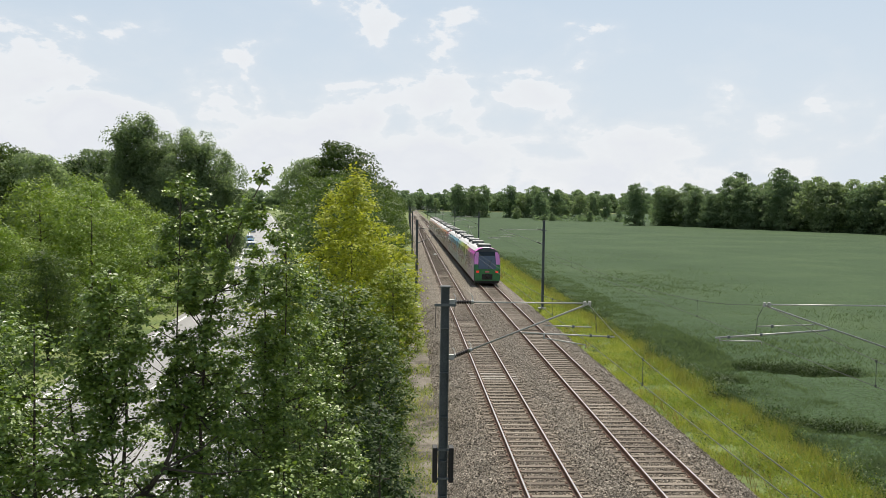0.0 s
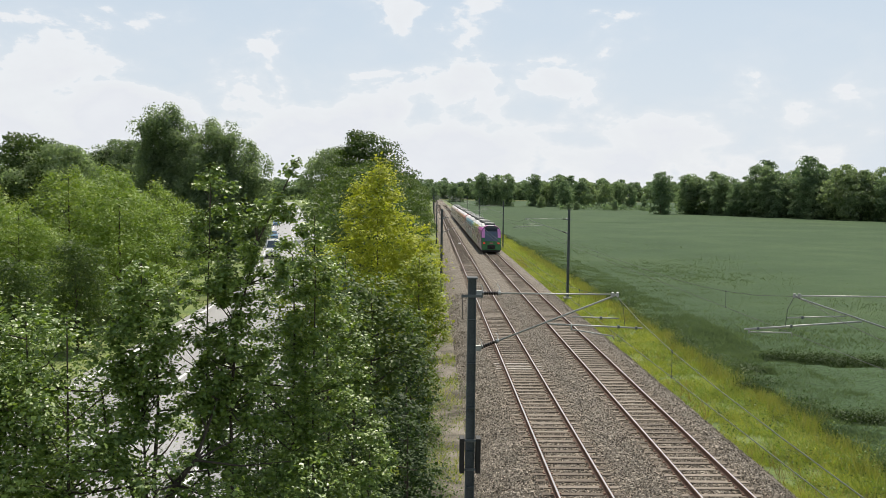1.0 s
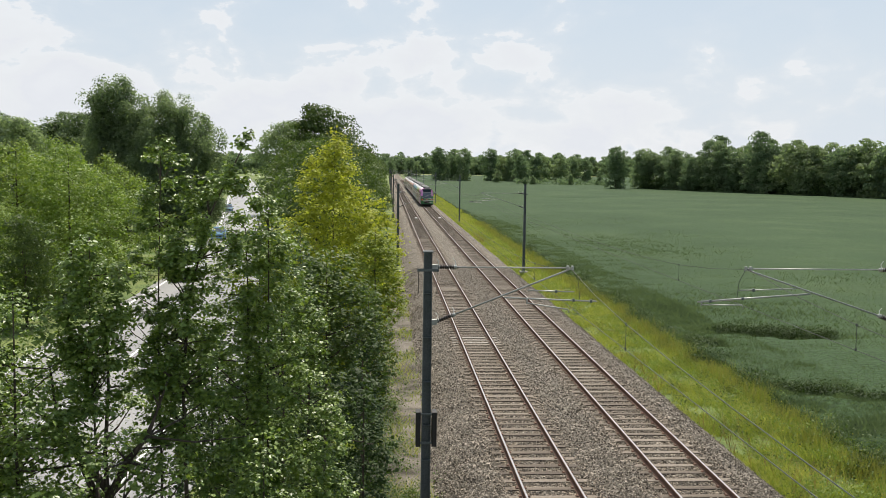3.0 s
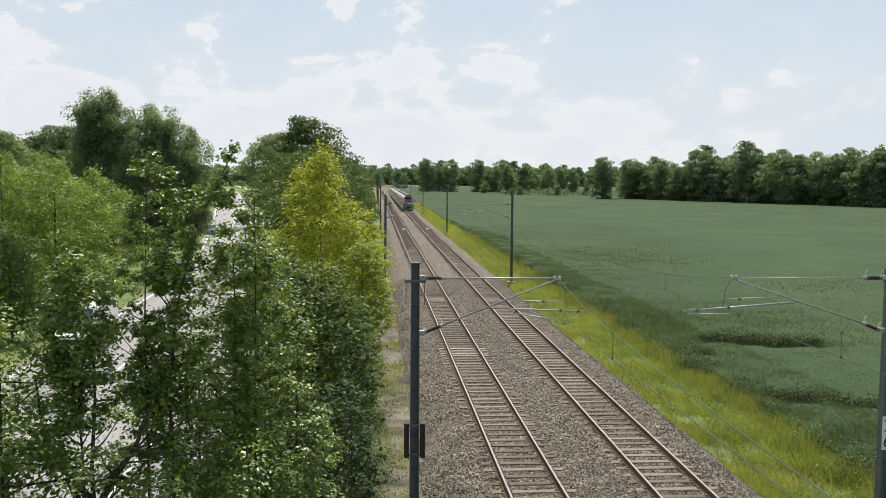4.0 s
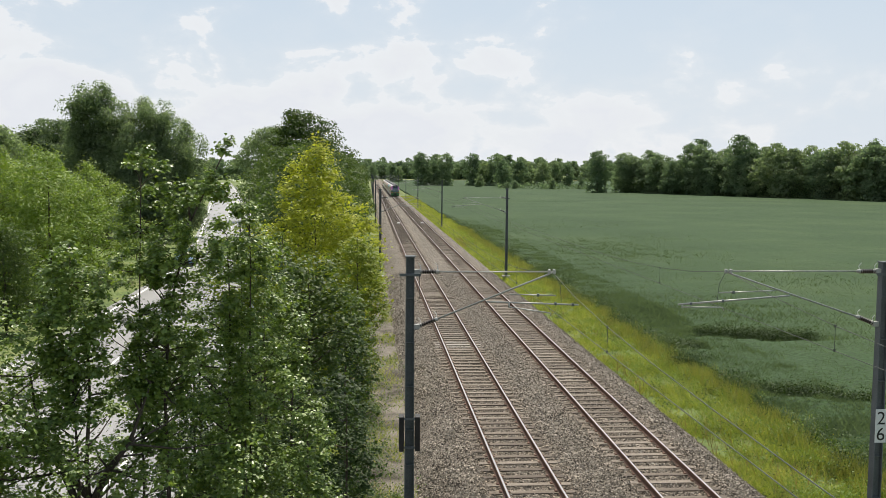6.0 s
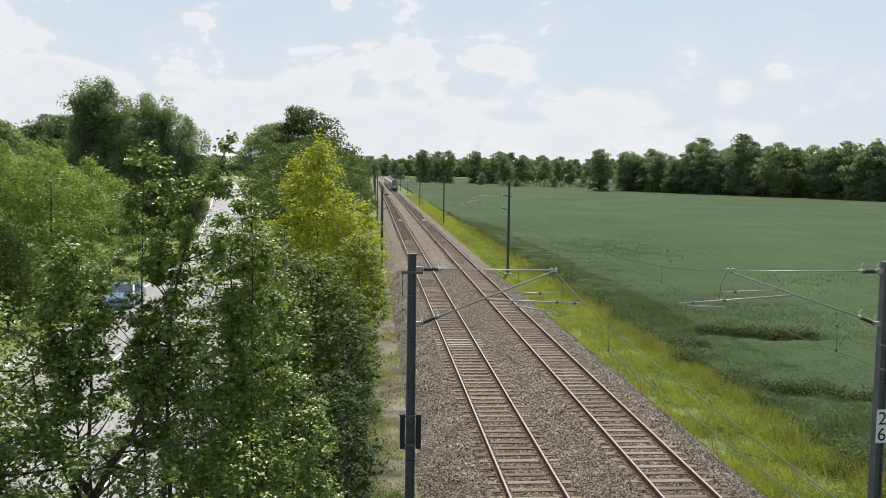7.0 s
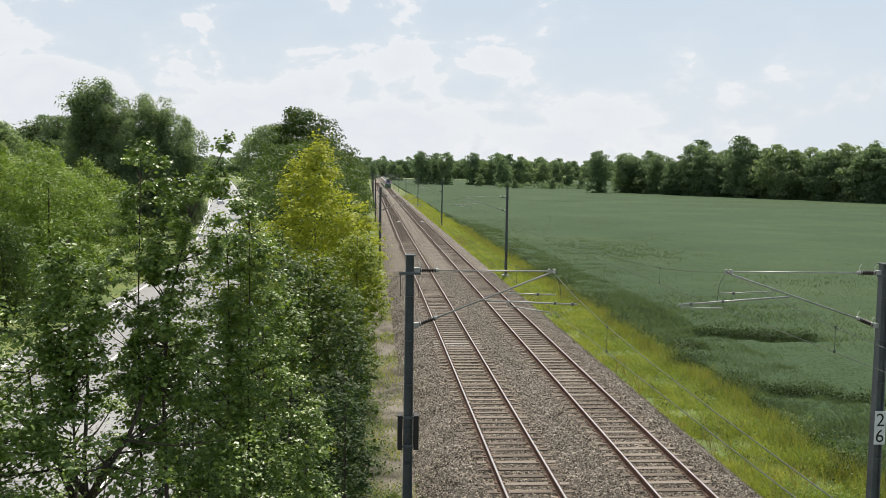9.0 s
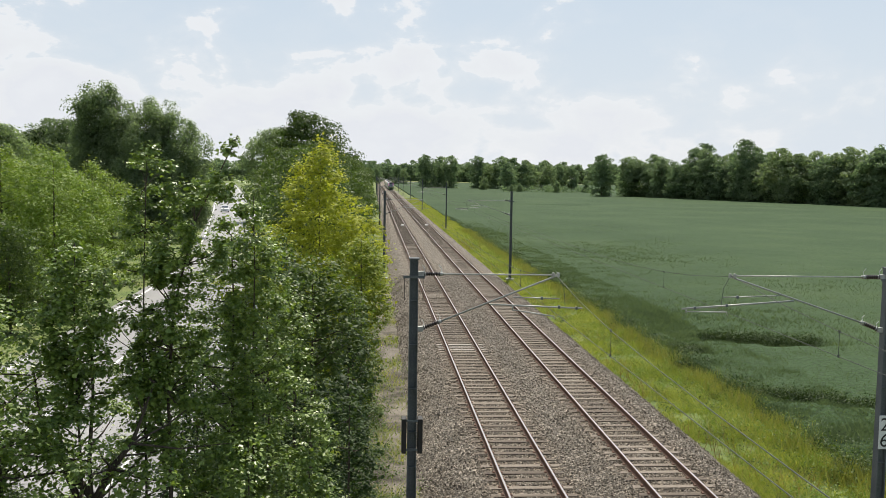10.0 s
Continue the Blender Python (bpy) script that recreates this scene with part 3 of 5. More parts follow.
# ---- leaves and trees ----
def leaves(rng, centres, per, sigma, leaf, lobed=False, flat=0.5, size_var=0.35, shell=False):
    """Leaves scattered round each centre: a folded diamond each, or a lobed blade where seen from near."""
    c = np.repeat(np.asarray(centres, float), per, axis=0)
    n = len(c)
    p = c + rng.normal(0, 1, (n, 3)) * np.asarray(sigma)
    up = rng.normal(0, 1, (n, 3)) * flat + np.array([0, 0, 0.75])
    if shell:       # leaves face out of their bough, so that boughs read as lit and shaded masses
        out = rng.normal(0, 1, (n, 3))
        out[:, 2] = np.where(out[:, 2] < -0.6, -out[:, 2], out[:, 2])
        out /= np.linalg.norm(out, axis=1)[:, None]
        p = c + out * np.asarray(sigma) * rng.uniform(1.0, 1.9, (n, 1))
        up = out + rng.normal(0, 1, (n, 3)) * flat + np.array([0, 0, 0.25])
    return leaf_blades(rng, p, up, leaf, lobed, size_var)


def leaf_blades(rng, p, up, leaf, lobed=False, size_var=0.35):
    """A folded diamond at each point, or a lobed blade where seen from near; up: the way it faces."""
    n = len(p)
    up = up / np.linalg.norm(up, axis=1)[:, None]
    a = np.cross(up, rng.normal(0, 1, (n, 3)))
    a /= np.linalg.norm(a, axis=1)[:, None] + 1e-9
    b = np.cross(up, a)
    s = (leaf * (1 + size_var * rng.normal(0, 1, n)).clip(0.5, 1.8))[:, None]
    a, b, up = a * s, b * s, up * s
    if lobed:
        pts = [p - 0.5 * a, p - 0.15 * a + 0.50 * b - 0.1 * up, p + 0.12 * a + 0.28 * b, p + 0.62 * a - 0.1 * up, p + 0.12 * a - 0.28 * b, p - 0.15 * a - 0.50 * b - 0.1 * up]
    else:
        pts = [p - 0.5 * a, p + 0.36 * b - 0.06 * up, p + 0.55 * a, p - 0.36 * b - 0.06 * up]
    m = len(pts)
    return np.stack(pts, 1).reshape(-1, 3), np.arange(n)[:, None] * m + np.arange(m)[None, :]


def tree_mesh(seed, H, R, low, clumps, per, leaf, material, shape="round", lobed=False, stems=1, lumpy=0.35, sigma=0.5, trunk_r=None, tall=0.62):
    """Meshes of one tree with its foot at the origin: trunk with limbs, crown of leaves."""
    rng = np.random.default_rng(seed)
    noise_at = rng.uniform(0, 50, 3)
    cent = []
    while len(cent) < clumps:
        t = rng.random()
        if shape == "round":
            r = math.sqrt(max(0, 1 - (2 * t - 0.9) ** 2 / 1.25))
        elif shape == "cone":
            r = (1 - t) ** 0.75 * min(1, t * 6 + 0.35) + 0.05
        elif shape == "column":
            r = min(1, t * 5 + 0.3) * (1 - t) ** 0.45
        else:   # bush, widest below
            r = math.sqrt(max(0, 1 - t ** 1.8))
        if R > 0.7 and rng.random() > r ** 1.3:
            continue
        w = rng.uniform(0, 2 * math.pi)
        q = rng.random() ** 0.42
        k = 1 + lumpy * 2.0 * noise.noise(tuple(noise_at + np.array([math.cos(w) * 1.3, math.sin(w) * 1.3, t * 3.0])))
        rad = R * r * q * k
        zz = low + (H - low) * t * (1 + 0.12 * lumpy * noise.noise((w, seed, 2.0)))
        cent.append((rad * math.cos(w), rad * math.sin(w), zz))
    cent = np.array(cent)
    v, f = leaves(rng, cent, per, (sigma, sigma, sigma * tall), leaf, lobed, flat=0.42, shell=True)
    crown = bpy.data.meshes.new("crown")
    crown.from_pydata(v.tolist(), [], f.tolist())
    crown.materials.append(material)
    # trunk and limbs
    r0 = trunk_r or H * 0.014
    pieces = []
    for s in range(stems):
        off = np.array([rng.normal(0, 0.12 * (stems > 1)), rng.normal(0, 0.12 * (stems > 1)), 0])
        top = np.array([rng.normal(0, R * 0.25 * (stems > 1) + 0.1), rng.normal(0, R * 0.25 * (stems > 1) + 0.1), H * rng.uniform(0.78, 0.92)])
        spine = [off + (top - off) * k / 7 + np.array([rng.normal(0, 0.012 * H) * (0 < k < 7), rng.normal(0, 0.012 * H) * (0 < k < 7), 0]) for k in range(8)]
        rr = [r0 / math.sqrt(stems) * (1 - 0.88 * k / 7) for k in range(8)]
        pieces.append(tube(spine, rr, 7))
        for j in rng.choice(len(cent), min(len(cent), 16 if R > 1 else 7 if R > 0.2 else 0), replace=False):
            goal = cent[j]
            k = np.clip(goal[2] / H - rng.uniform(0.08, 0.2), 0.12, 0.85) * 7
            i0 = int(k)
            start = spine[i0] + (spine[min(7, i0 + 1)] - spine[i0]) * (k - i0)
            mid = start + (goal - start) * 0.5 + np.array([0, 0, 0.08 * np.linalg.norm(goal - start)])
            pieces.append(tube([start, mid, goal], [rr[i0] * 0.6, rr[i0] * 0.36, rr[i0] * 0.08 + 0.004], 5))
    v, f = joined(pieces)
    trunk = bpy.data.meshes.new("trunk")
    trunk.from_pydata([tuple(q) for q in v], [], f)
    trunk.materials.append(BARK)
    return trunk, crown


def plant(meshes, x, y, label, category="tree", name="tree", group="", turn=0.0, scale=1.0, z=GROUND_Z, lean=0.0):
    t = empty(name, pose(x, y, z - 0.05, 0, lean, turn), label, category, group)
    for part_name, me in zip(("trunk", "crown"), meshes):
        o = new(part_name, me)
        o.parent = t
        o.scale = (scale, scale, scale)
    return t


def leafy_tree(seed, spine, profile, clumps, clump_r, per, leaf, material, lobed=False, trunk_r=0.05, limbs=24, spacing=1.2, forks=(), lumpy=0.3):
    """A tree seen from near: leaves in layered bunches at the ends of limbs, with dark gaps between.
    spine: points of the stem from the foot; profile: (height, radius) of the crown round the stem; forks: further stems."""
    rng = np.random.default_rng(seed)
    sp = np.array(spine, float)
    zs, rs = np.array([p[0] for p in profile]), np.array([p[1] for p in profile])
    cent = np.zeros((0, 3))
    tries = 0
    while len(cent) < clumps and tries < clumps * 40:
        tries += 1
        z = rng.uniform(zs[0], zs[-1])
        r = np.interp(z, zs, rs)
        if rng.random() > (r / rs.max()) ** 1.2 + 0.12:
            continue
        w = rng.uniform(0, 2 * math.pi)
        k = 1 + 2 * lumpy * noise.noise((math.cos(w) * 1.2 + seed, math.sin(w) * 1.2, z * 0.6))
        q = r * k * rng.random() ** 0.4
        p = np.array([np.interp(z, sp[:, 2], sp[:, 0]) + q * math.cos(w), np.interp(z, sp[:, 2], sp[:, 1]) + q * math.sin(w), z])
        if len(cent) and np.min(np.sum(((cent - p) * (1, 1, 1.5)) ** 2, axis=1)) < (spacing * clump_r) ** 2:
            continue
        cent = np.vstack([cent, p])
    m = len(cent)
    size = clump_r * rng.uniform(0.7, 1.3, m)
    c = np.repeat(np.arange(m), per)
    n = len(c)
    out = rng.normal(0, 1, (n, 3))
    out /= np.linalg.norm(out, axis=1)[:, None]
    out[:, 2] = np.where(out[:, 2] < -0.5, -out[:, 2], out[:, 2])
    rad = rng.normal(0.8, 0.42, n).clip(0.05, 2.0) * size[c]
    stretch = 1 + rng.uniform(-0.35, 0.5, (m, 3))
    p = cent[c] + out * rad[:, None] * np.array([1, 1, 0.8]) * stretch[c]
    up = 0.45 * out + np.array([0, 0, 0.62]) + rng.normal(0, 0.33, (n, 3))
    v, f = leaf_blades(rng, p, up, leaf, lobed)
    crown = bpy.data.meshes.new("crown")
    crown.from_pydata(v.tolist(), [], f.tolist())
    crown.materials.append(material)
    top = sp[-1, 2]
    fine = [np.array([np.interp(z, sp[:, 2], sp[:, 0]) + rng.normal(0, 0.018) * (0 < i < 9), np.interp(z, sp[:, 2], sp[:, 1]) + rng.normal(0, 0.018) * (0 < i < 9), z]) for i, z in enumerate(np.linspace(0, top, 10))]
    pieces = [tube(fine, [trunk_r * (1 - 0.88 * i / 9) for i in range(10)], 8)]
    stems = [fine]
    for way in forks:
        pts = [np.array(q, float) for q in way]
        pieces.append(tube(pts, [trunk_r * (0.62 - 0.5 * i / (len(pts) - 1)) for i in range(len(pts))], 7))
        stems.append(pts)
    nodes = np.array([q for st in stems for q in st] + [(a + b) / 2 for st in stems for a, b in zip(st, st[1:])])
    for j in rng.choice(m, min(m, limbs), replace=False):
        goal = cent[j]
        d = np.linalg.norm(nodes - (goal - np.array([0, 0, 0.45 * np.linalg.norm(goal[:2] - np.array([np.interp(goal[2], sp[:, 2], sp[:, 0]), np.interp(goal[2], sp[:, 2], sp[:, 1])]))])), axis=1)
        start = nodes[np.argmin(d)]
        bend = start + (goal - start) * 0.5 + rng.normal(0, 0.06, 3) * np.linalg.norm(goal - start)
        r = trunk_r * 0.30 * (1 - 0.6 * start[2] / top)
        pieces.append(tube([start, bend, goal], [r + 0.003, r * 0.7 + 0.002, 0.004], 5))
    v, f = joined(pieces)
    trunk = bpy.data.meshes.new("trunk")
    trunk.from_pydata([tuple(q) for q in v], [], f)
    trunk.materials.append(BARK)
    return trunk, crown


def build_near_trees():
    M = LEAF_MAPLE
    leafy = "young sycamore maple with glossy lobed green leaves"

    def straight(h, lean=0.0):
        return [(0, 0, 0), (lean * 0.3, 0, h * 0.5), (lean, 0, h)]

    def maple(seed, x, y, spine, profile, clumps, r, per, leaf, label, trunk=0.04, limbs=20, spacing=1.25, forks=(), material=M):
        plant(leafy_tree(seed, spine, profile, clumps, r, per, leaf, material, True, trunk, limbs, spacing, forks), x, y, label, name="maple_tree", group="young maples")

    # the open-crowned sycamore with a forking dark stem
    maple(11, -7.76, 11.5, straight(7.4), [(3.6, 1.1), (5.2, 1.6), (6.2, 1.4), (6.9, 0.7), (7.25, 0.2)], 98, 0.22, 177, 0.048, "sycamore maple with glossy lobed leaves on a forking dark stem", 0.085, 70, 1.3,
          forks=([(0, 0, 4.9), (-0.35, 0.1, 5.6), (-0.62, 0.1, 6.1), (-0.75, 0.2, 6.9)], [(0, 0, 5.2), (0.25, -0.1, 5.7), (0.50, -0.1, 6.0), (0.72, 0.1, 6.7)], [(0, 0, 5.3), (-0.9, 0.3, 6.2), (-1.3, 0.2, 6.6)]))
    # slender leaders above it
    maple(12, -7.25, 12.0, [(0, 0, 0), (0, 0, 7.6), (0.05, 0, 9.6)], [(5.6, 0.40), (7.6, 0.40), (8.6, 0.27), (9.2, 0.24), (9.72, 0.08)], 90, 0.12, 118, 0.043, "slender " + leafy, 0.032, 34, 0.95)
    maple(13, -6.95, 12.0, [(0, 0, 0), (0, 0, 7.4), (0.33, 0, 8.6), (0.62, 0, 9.2), (0.86, 0, 9.72)], [(6.2, 0.35), (7.4, 0.42), (8.3, 0.44), (8.9, 0.34), (9.2, 0.10), (9.74, 0.06)], 95, 0.12, 122, 0.045, "leaning slender sycamore maple with glossy lobed green leaves", 0.05, 36, 0.95)
    maple(14, -6.02, 13.0, straight(8.95), [(4.6, 0.5), (7.4, 0.36), (8.3, 0.30), (8.9, 0.10)], 80, 0.13, 140, 0.043, "slender " + leafy + " in the shade", 0.035, 24, 1.1)
    maple(15, -7.9, 11.4, straight(8.4), [(6.3, 0.36), (7.2, 0.32), (7.9, 0.3), (8.4, 0.12)], 60, 0.14, 140, 0.045, "slender " + leafy, 0.04, 30, 1.0)
    # further crowns beside it
    for seed, x, y, h, r, num in ((16, -8.65, 11.0, 7.8, 0.95, 84), (17, -9.3, 11.4, 7.9, 1.05, 104), (18, -10.2, 11.8, 8.0, 1.2, 120), (19, -8.5, 9.6, 5.0, 1.0, 40), (20, -7.0, 10.4, 4.9, 0.9, 38)):
        maple(seed, x, y, straight(h), [(h - 4.2, r * 0.7), (h - 2.0, r), (h - 0.8, r * 0.75), (h, 0.15)], num, 0.22, 173, 0.048, leafy + " on thin dark stems", 0.055, 40, 1.2)
    maple(21, -6.35, 13.2, straight(8.4), [(3.2, 0.8), (6.0, 0.95), (7.4, 0.78), (8.1, 0.42), (8.5, 0.12)], 110, 0.19, 177, 0.046, leafy + " with dense crown", 0.055, 40, 1.2)
    # lit sapling: the lighter lime leaf colour stands for sunlight on it
    maple(22, -6.3, 14.2, straight(8.5), [(6.9, 0.40), (7.8, 0.46), (8.5, 0.15)], 30, 0.15, 140, 0.042, "young maple with sunlight put into its lime leaf colour", 0.04, 16, 1.1, material=LEAF_LIME)
    maple(23, -6.05, 15.0, straight(8.2), [(2.5, 0.8), (5.5, 0.9), (7.2, 0.7), (8.2, 0.2)], 105, 0.2, 169, 0.045, leafy + " with dense crown", 0.05, 30, 1.15)
    maple(24, -5.2, 12.5, straight(6.1), [(3.6, 0.25), (5.2, 0.42), (5.8, 0.36), (6.15, 0.12)], 26, 0.17, 205, 0.045, "young maple with bright fresh green leaves", 0.03, 16, 1.1)
    maple(25, -5.95, 11.9, straight(5.9), [(3.0, 0.6), (4.8, 0.72), (5.6, 0.5), (5.95, 0.15)], 40, 0.2, 205, 0.046, "low young maple with bright fresh green leaves", 0.04, 18, 1.15)

    def shrub(seed, x, y, h, profile, clumps, r, per, leaf, material, label, category="bush", name="hazel_bush", spacing=1.0, lumpy=0.4):
        plant(leafy_tree(seed, straight(h), profile, clumps, r, per, leaf, material, False, 0.06, 20, spacing, (), lumpy), x, y, label, category, name)

    # These bushes carry the thicket's deep shade in their leaf colour.
    dark = "dense hazel bush with leaves darkened for shade"
    shrub(31, -5.45, 16.4, 7.6, [(5.7, 0.5), (6.3, 0.85), (7.0, 0.75), (7.7, 0.15)], 95, 0.2, 74, 0.07, LEAF_MID, "green hazel with a dense crown over dark stems", "tree", "hazel_tree")
    shrub(32, -5.9, 18.2, 7.6, [(0.3, 0.8), (3.0, 1.0), (6.0, 0.9), (7.5, 0.2)], 140, 0.25, 60, 0.085, LEAF_DARK_SHADED, dark)
    shrub(40, -7.1, 15.2, 6.6, [(0.3, 0.6), (3.0, 0.7), (5.2, 0.55), (6.6, 0.15)], 80, 0.22, 60, 0.075, LEAF_DARK_SHADED, dark + " below the maples")
    shrub(33, -7.6, 17.5, 6.3, [(0.3, 0.9), (3.0, 1.1), (5.2, 0.8), (6.3, 0.2)], 120, 0.26, 60, 0.085, LEAF_DARK_SHADED, dark + " below the maples")
    shrub(41, -4.8, 17.0, 5.1, [(0.2, 0.5), (3.0, 0.6), (4.4, 0.5), (5.1, 0.12)], 70, 0.2, 70, 0.07, LEAF_DARK_SHADED, "low hazel bush with leaf colour darkened as shade")
    shrub(35, -5.0, 23.5, 5.6, [(0.2, 0.55), (2.5, 0.7), (4.6, 0.6), (5.6, 0.15)], 100, 0.22, 66, 0.08, LEAF_DARK_SHADED, "willow bush with shade-darkened leaf colour beside the path", name="willow_bush")
    shrub(36, -4.95, 28.0, 5.6, [(0.2, 0.5), (2.5, 0.75), (4.5, 0.7), (5.6, 0.15)], 120, 0.22, 66, 0.085, LEAF_MID, "light green willow bush beside the path", name="willow_bush")
    shrub(37, -6.84, 27.0, 7.5, [(0.3, 1.2), (4.0, 1.4), (6.5, 0.9), (7.5, 0.2)], 230, 0.28, 66, 0.09, LEAF_MID, "green hornbeam with dense leaves", "tree", "hornbeam_tree")
    shrub(38, -4.85, 36.0, 6.8, [(0.3, 0.5), (2.5, 0.6), (4.0, 0.9), (5.2, 1.1), (6.2, 0.7), (6.8, 0.1)], 190, 0.27, 66, 0.095, LEAF_LIME, "yellow-green field maple beside the gravel path", "tree", "field_maple")
    shrub(39, -6.65, 40.0, 10.5, [(0.4, 1.9), (2.5, 2.3), (4.9, 2.55), (6.06, 2.45), (7.25, 2.05), (8.4, 1.45), (9.6, 0.8), (10.5, 0.1)], 620, 0.33, 74, 0.11, LEAF_YELLOW, "yellow-green hornbeam with a pointed crown", "tree", "hornbeam_tree", lumpy=0.22)


def build_belt_trees():
    """Trees between the railway and the road, and on the road's far side."""
    rng = random.Random(4)
    dark = [tree_mesh(30 + k, 17, 5.5, 2.0, 330, 100, 0.29, (LEAF_DARK_SHADED, LEAF_MID, LEAF_GREY)[k], "round", lumpy=0.5, sigma=0.85) for k in range(3)]
    mid = [tree_mesh(40 + k, 11, 3.8, 0.8, 240, 56, 0.22, LEAF_MID, "round", lumpy=0.45, sigma=0.6) for k in range(3)]
    grey = [tree_mesh(50 + k, 18.4, 4.0, 1.0, 330, 110, 0.24, LEAF_GREY, "column", lumpy=0.8, sigma=0.62, tall=1.25) for k in range(2)]
    fresh = [leafy_tree(60 + k, [(0, 0, 0), (0, 0, 5), (0, 0, 9.6)], [(0.4, 3.0), (3.5, 4.0), (6.5, 3.5), (8.6, 2.0), (10, 0.4)], 330, 0.55, 95, 0.145, LEAF_FRESH, False, 0.14, 30, 0.9, (), 0.5) for k in range(2)]
    deep = [tree_mesh(35 + k, 17, 5.5, 1.0, 130, 44, 0.5, LEAF_DARK_SHADED, "round", lumpy=0.5, sigma=1.0) for k in range(3)]
    # behind the road: light green thicket
    for x, y, s, k in ((-26, 66, 1.0, 0), (-31, 70, 1.05, 1), (-36, 66, 1.0, 0), (-29.5, 58, 0.8, 1), (-35, 56, 0.9, 0), (-41, 72, 1.0, 1), (-27.5, 80, 0.95, 0), (-33, 84, 1.1, 1), (-40, 58, 0.9, 1)):
        plant(fresh[k], x, y, "light green goat willow in a roadside thicket", name="willow_tree", group="roadside thicket", turn=rng.uniform(0, 360), scale=s)
    for x, y, s in ((-25, 47, 0.5), (-30, 44, 0.55), (-35, 46, 0.6), (-24.5, 54, 0.55)):
        plant(mid[0], x, y, "low green bush at the roadside", "bush", "bush", "roadside thicket", rng.uniform(0, 360), s)
    # tall willows behind the thicket
    for x, y, s, k in ((-42.3, 130, 1.07, 0), (-39.8, 131, 1.09, 1), (-44.5, 136, 0.85, 1), (-37.2, 129, 0.93, 0), (-34.2, 130, 0.99, 1), (-31.6, 128, 0.95, 0), (-29.2, 131, 0.84, 1), (-35.5, 126, 0.8, 1)):
        plant(grey[k], x, y, "tall grey-green willow behind the road", name="willow_tree", group="tall willows", turn=rng.uniform(0, 360), scale=s)
    for x, y, s in ((-43, 100, 0.80), (-48.5, 104, 0.86), (-70, 165, 0.98), (-63, 172, 0.92), (-59, 160, 0.85), (-78, 150, 1.0), (-52.6, 150, 0.98), (-55.5, 152, 0.90), (-62, 120, 0.85), (-52, 90, 0.75), (-58, 84, 0.8), (-64, 200, 1.0)):
        plant(dark[rng.randrange(3)], x, y, "dark green deciduous tree far behind the road", name="tree", group="trees behind the road", turn=rng.uniform(0, 360), scale=s)
    # between the railway and the road
    for x, y, s, m in ((-8.6, 58, 0.8, mid), (-9.6, 70, 0.9, mid), (-10.6, 84, 1.0, mid), (-12.2, 100, 1.05, mid), (-10, 112, 1.0, mid), (-15.5, 118, 1.1, mid),
                       (-17, 168, 1.13, dark), (-22, 176, 1.0, dark), (-13, 182, 0.9, dark), (-13, 140, 1.2, mid), (-17, 150, 1.15, mid),
                       (-14, 210, 0.85, dark), (-20, 225, 0.9, dark), (-15, 245, 0.8, dark), (-22, 265, 0.85, dark), (-14, 285, 0.75, dark), (-24, 300, 0.8, dark),
                       (-15, 330, 0.75, dark), (-24, 355, 0.8, dark), (-15, 380, 0.7, dark), (-26, 410, 0.8, dark), (-16, 440, 0.7, dark), (-27, 480, 0.8, dark), (-17, 520, 0.75, dark), (-27, 560, 0.8, dark)):
        m = deep if y > 200 else m
        plant(m[rng.randrange(len(m))], x, y, "green deciduous tree between railway and road", name="tree", group="trees between railway and road", turn=rng.uniform(0, 360), scale=s)
    bush = [tree_mesh(80 + k, 4.6, 2.0, 0.0, 110, 50, 0.16, (LEAF_FRESH, LEAF_MID)[k], "bush", lumpy=0.5, sigma=0.4) for k in range(2)]
    yy = 52.0
    while yy < 420:
        plant(bush[rng.randrange(2)], -7.0 + rng.uniform(-0.6, 0.5), yy, "green shrub on the bank beside the track", "bush", "bush", "shrubs beside the track", rng.uniform(0, 360), rng.uniform(0.7, 1.25))
        yy += rng.uniform(3.2, 5.5) * (1 + yy / 150)
    for x, y, sc in ((-11.5, 128, 1.05), (-10.5, 150, 1.1), (-11.5, 172, 1.2), (-10.2, 196, 1.15), (-11, 222, 1.2), (-10.2, 250, 1.15), (-11, 282, 1.2), (-10.4, 318, 1.1), (-11, 356, 1.2), (-10.6, 400, 1.1), (-11.2, 450, 1.2), (-10.6, 510, 1.1), (-11.5, 580, 1.2), (-9, 660, 1.2)):
        plant(mid[rng.randrange(3)], x, y, "green deciduous tree on the bank beside the track", name="tree", group="trees between railway and road", turn=rng.uniform(0, 360), scale=sc)
    for k in range(14):     # far end of the road
        yy = 380 + 30 * k
        plant(deep[k % 3], road_left(yy) - rng.uniform(8, 16), yy, "dark green tree beside the far road", name="tree", group="trees behind the road", turn=rng.uniform(0, 360), scale=rng.uniform(0.75, 1.0))


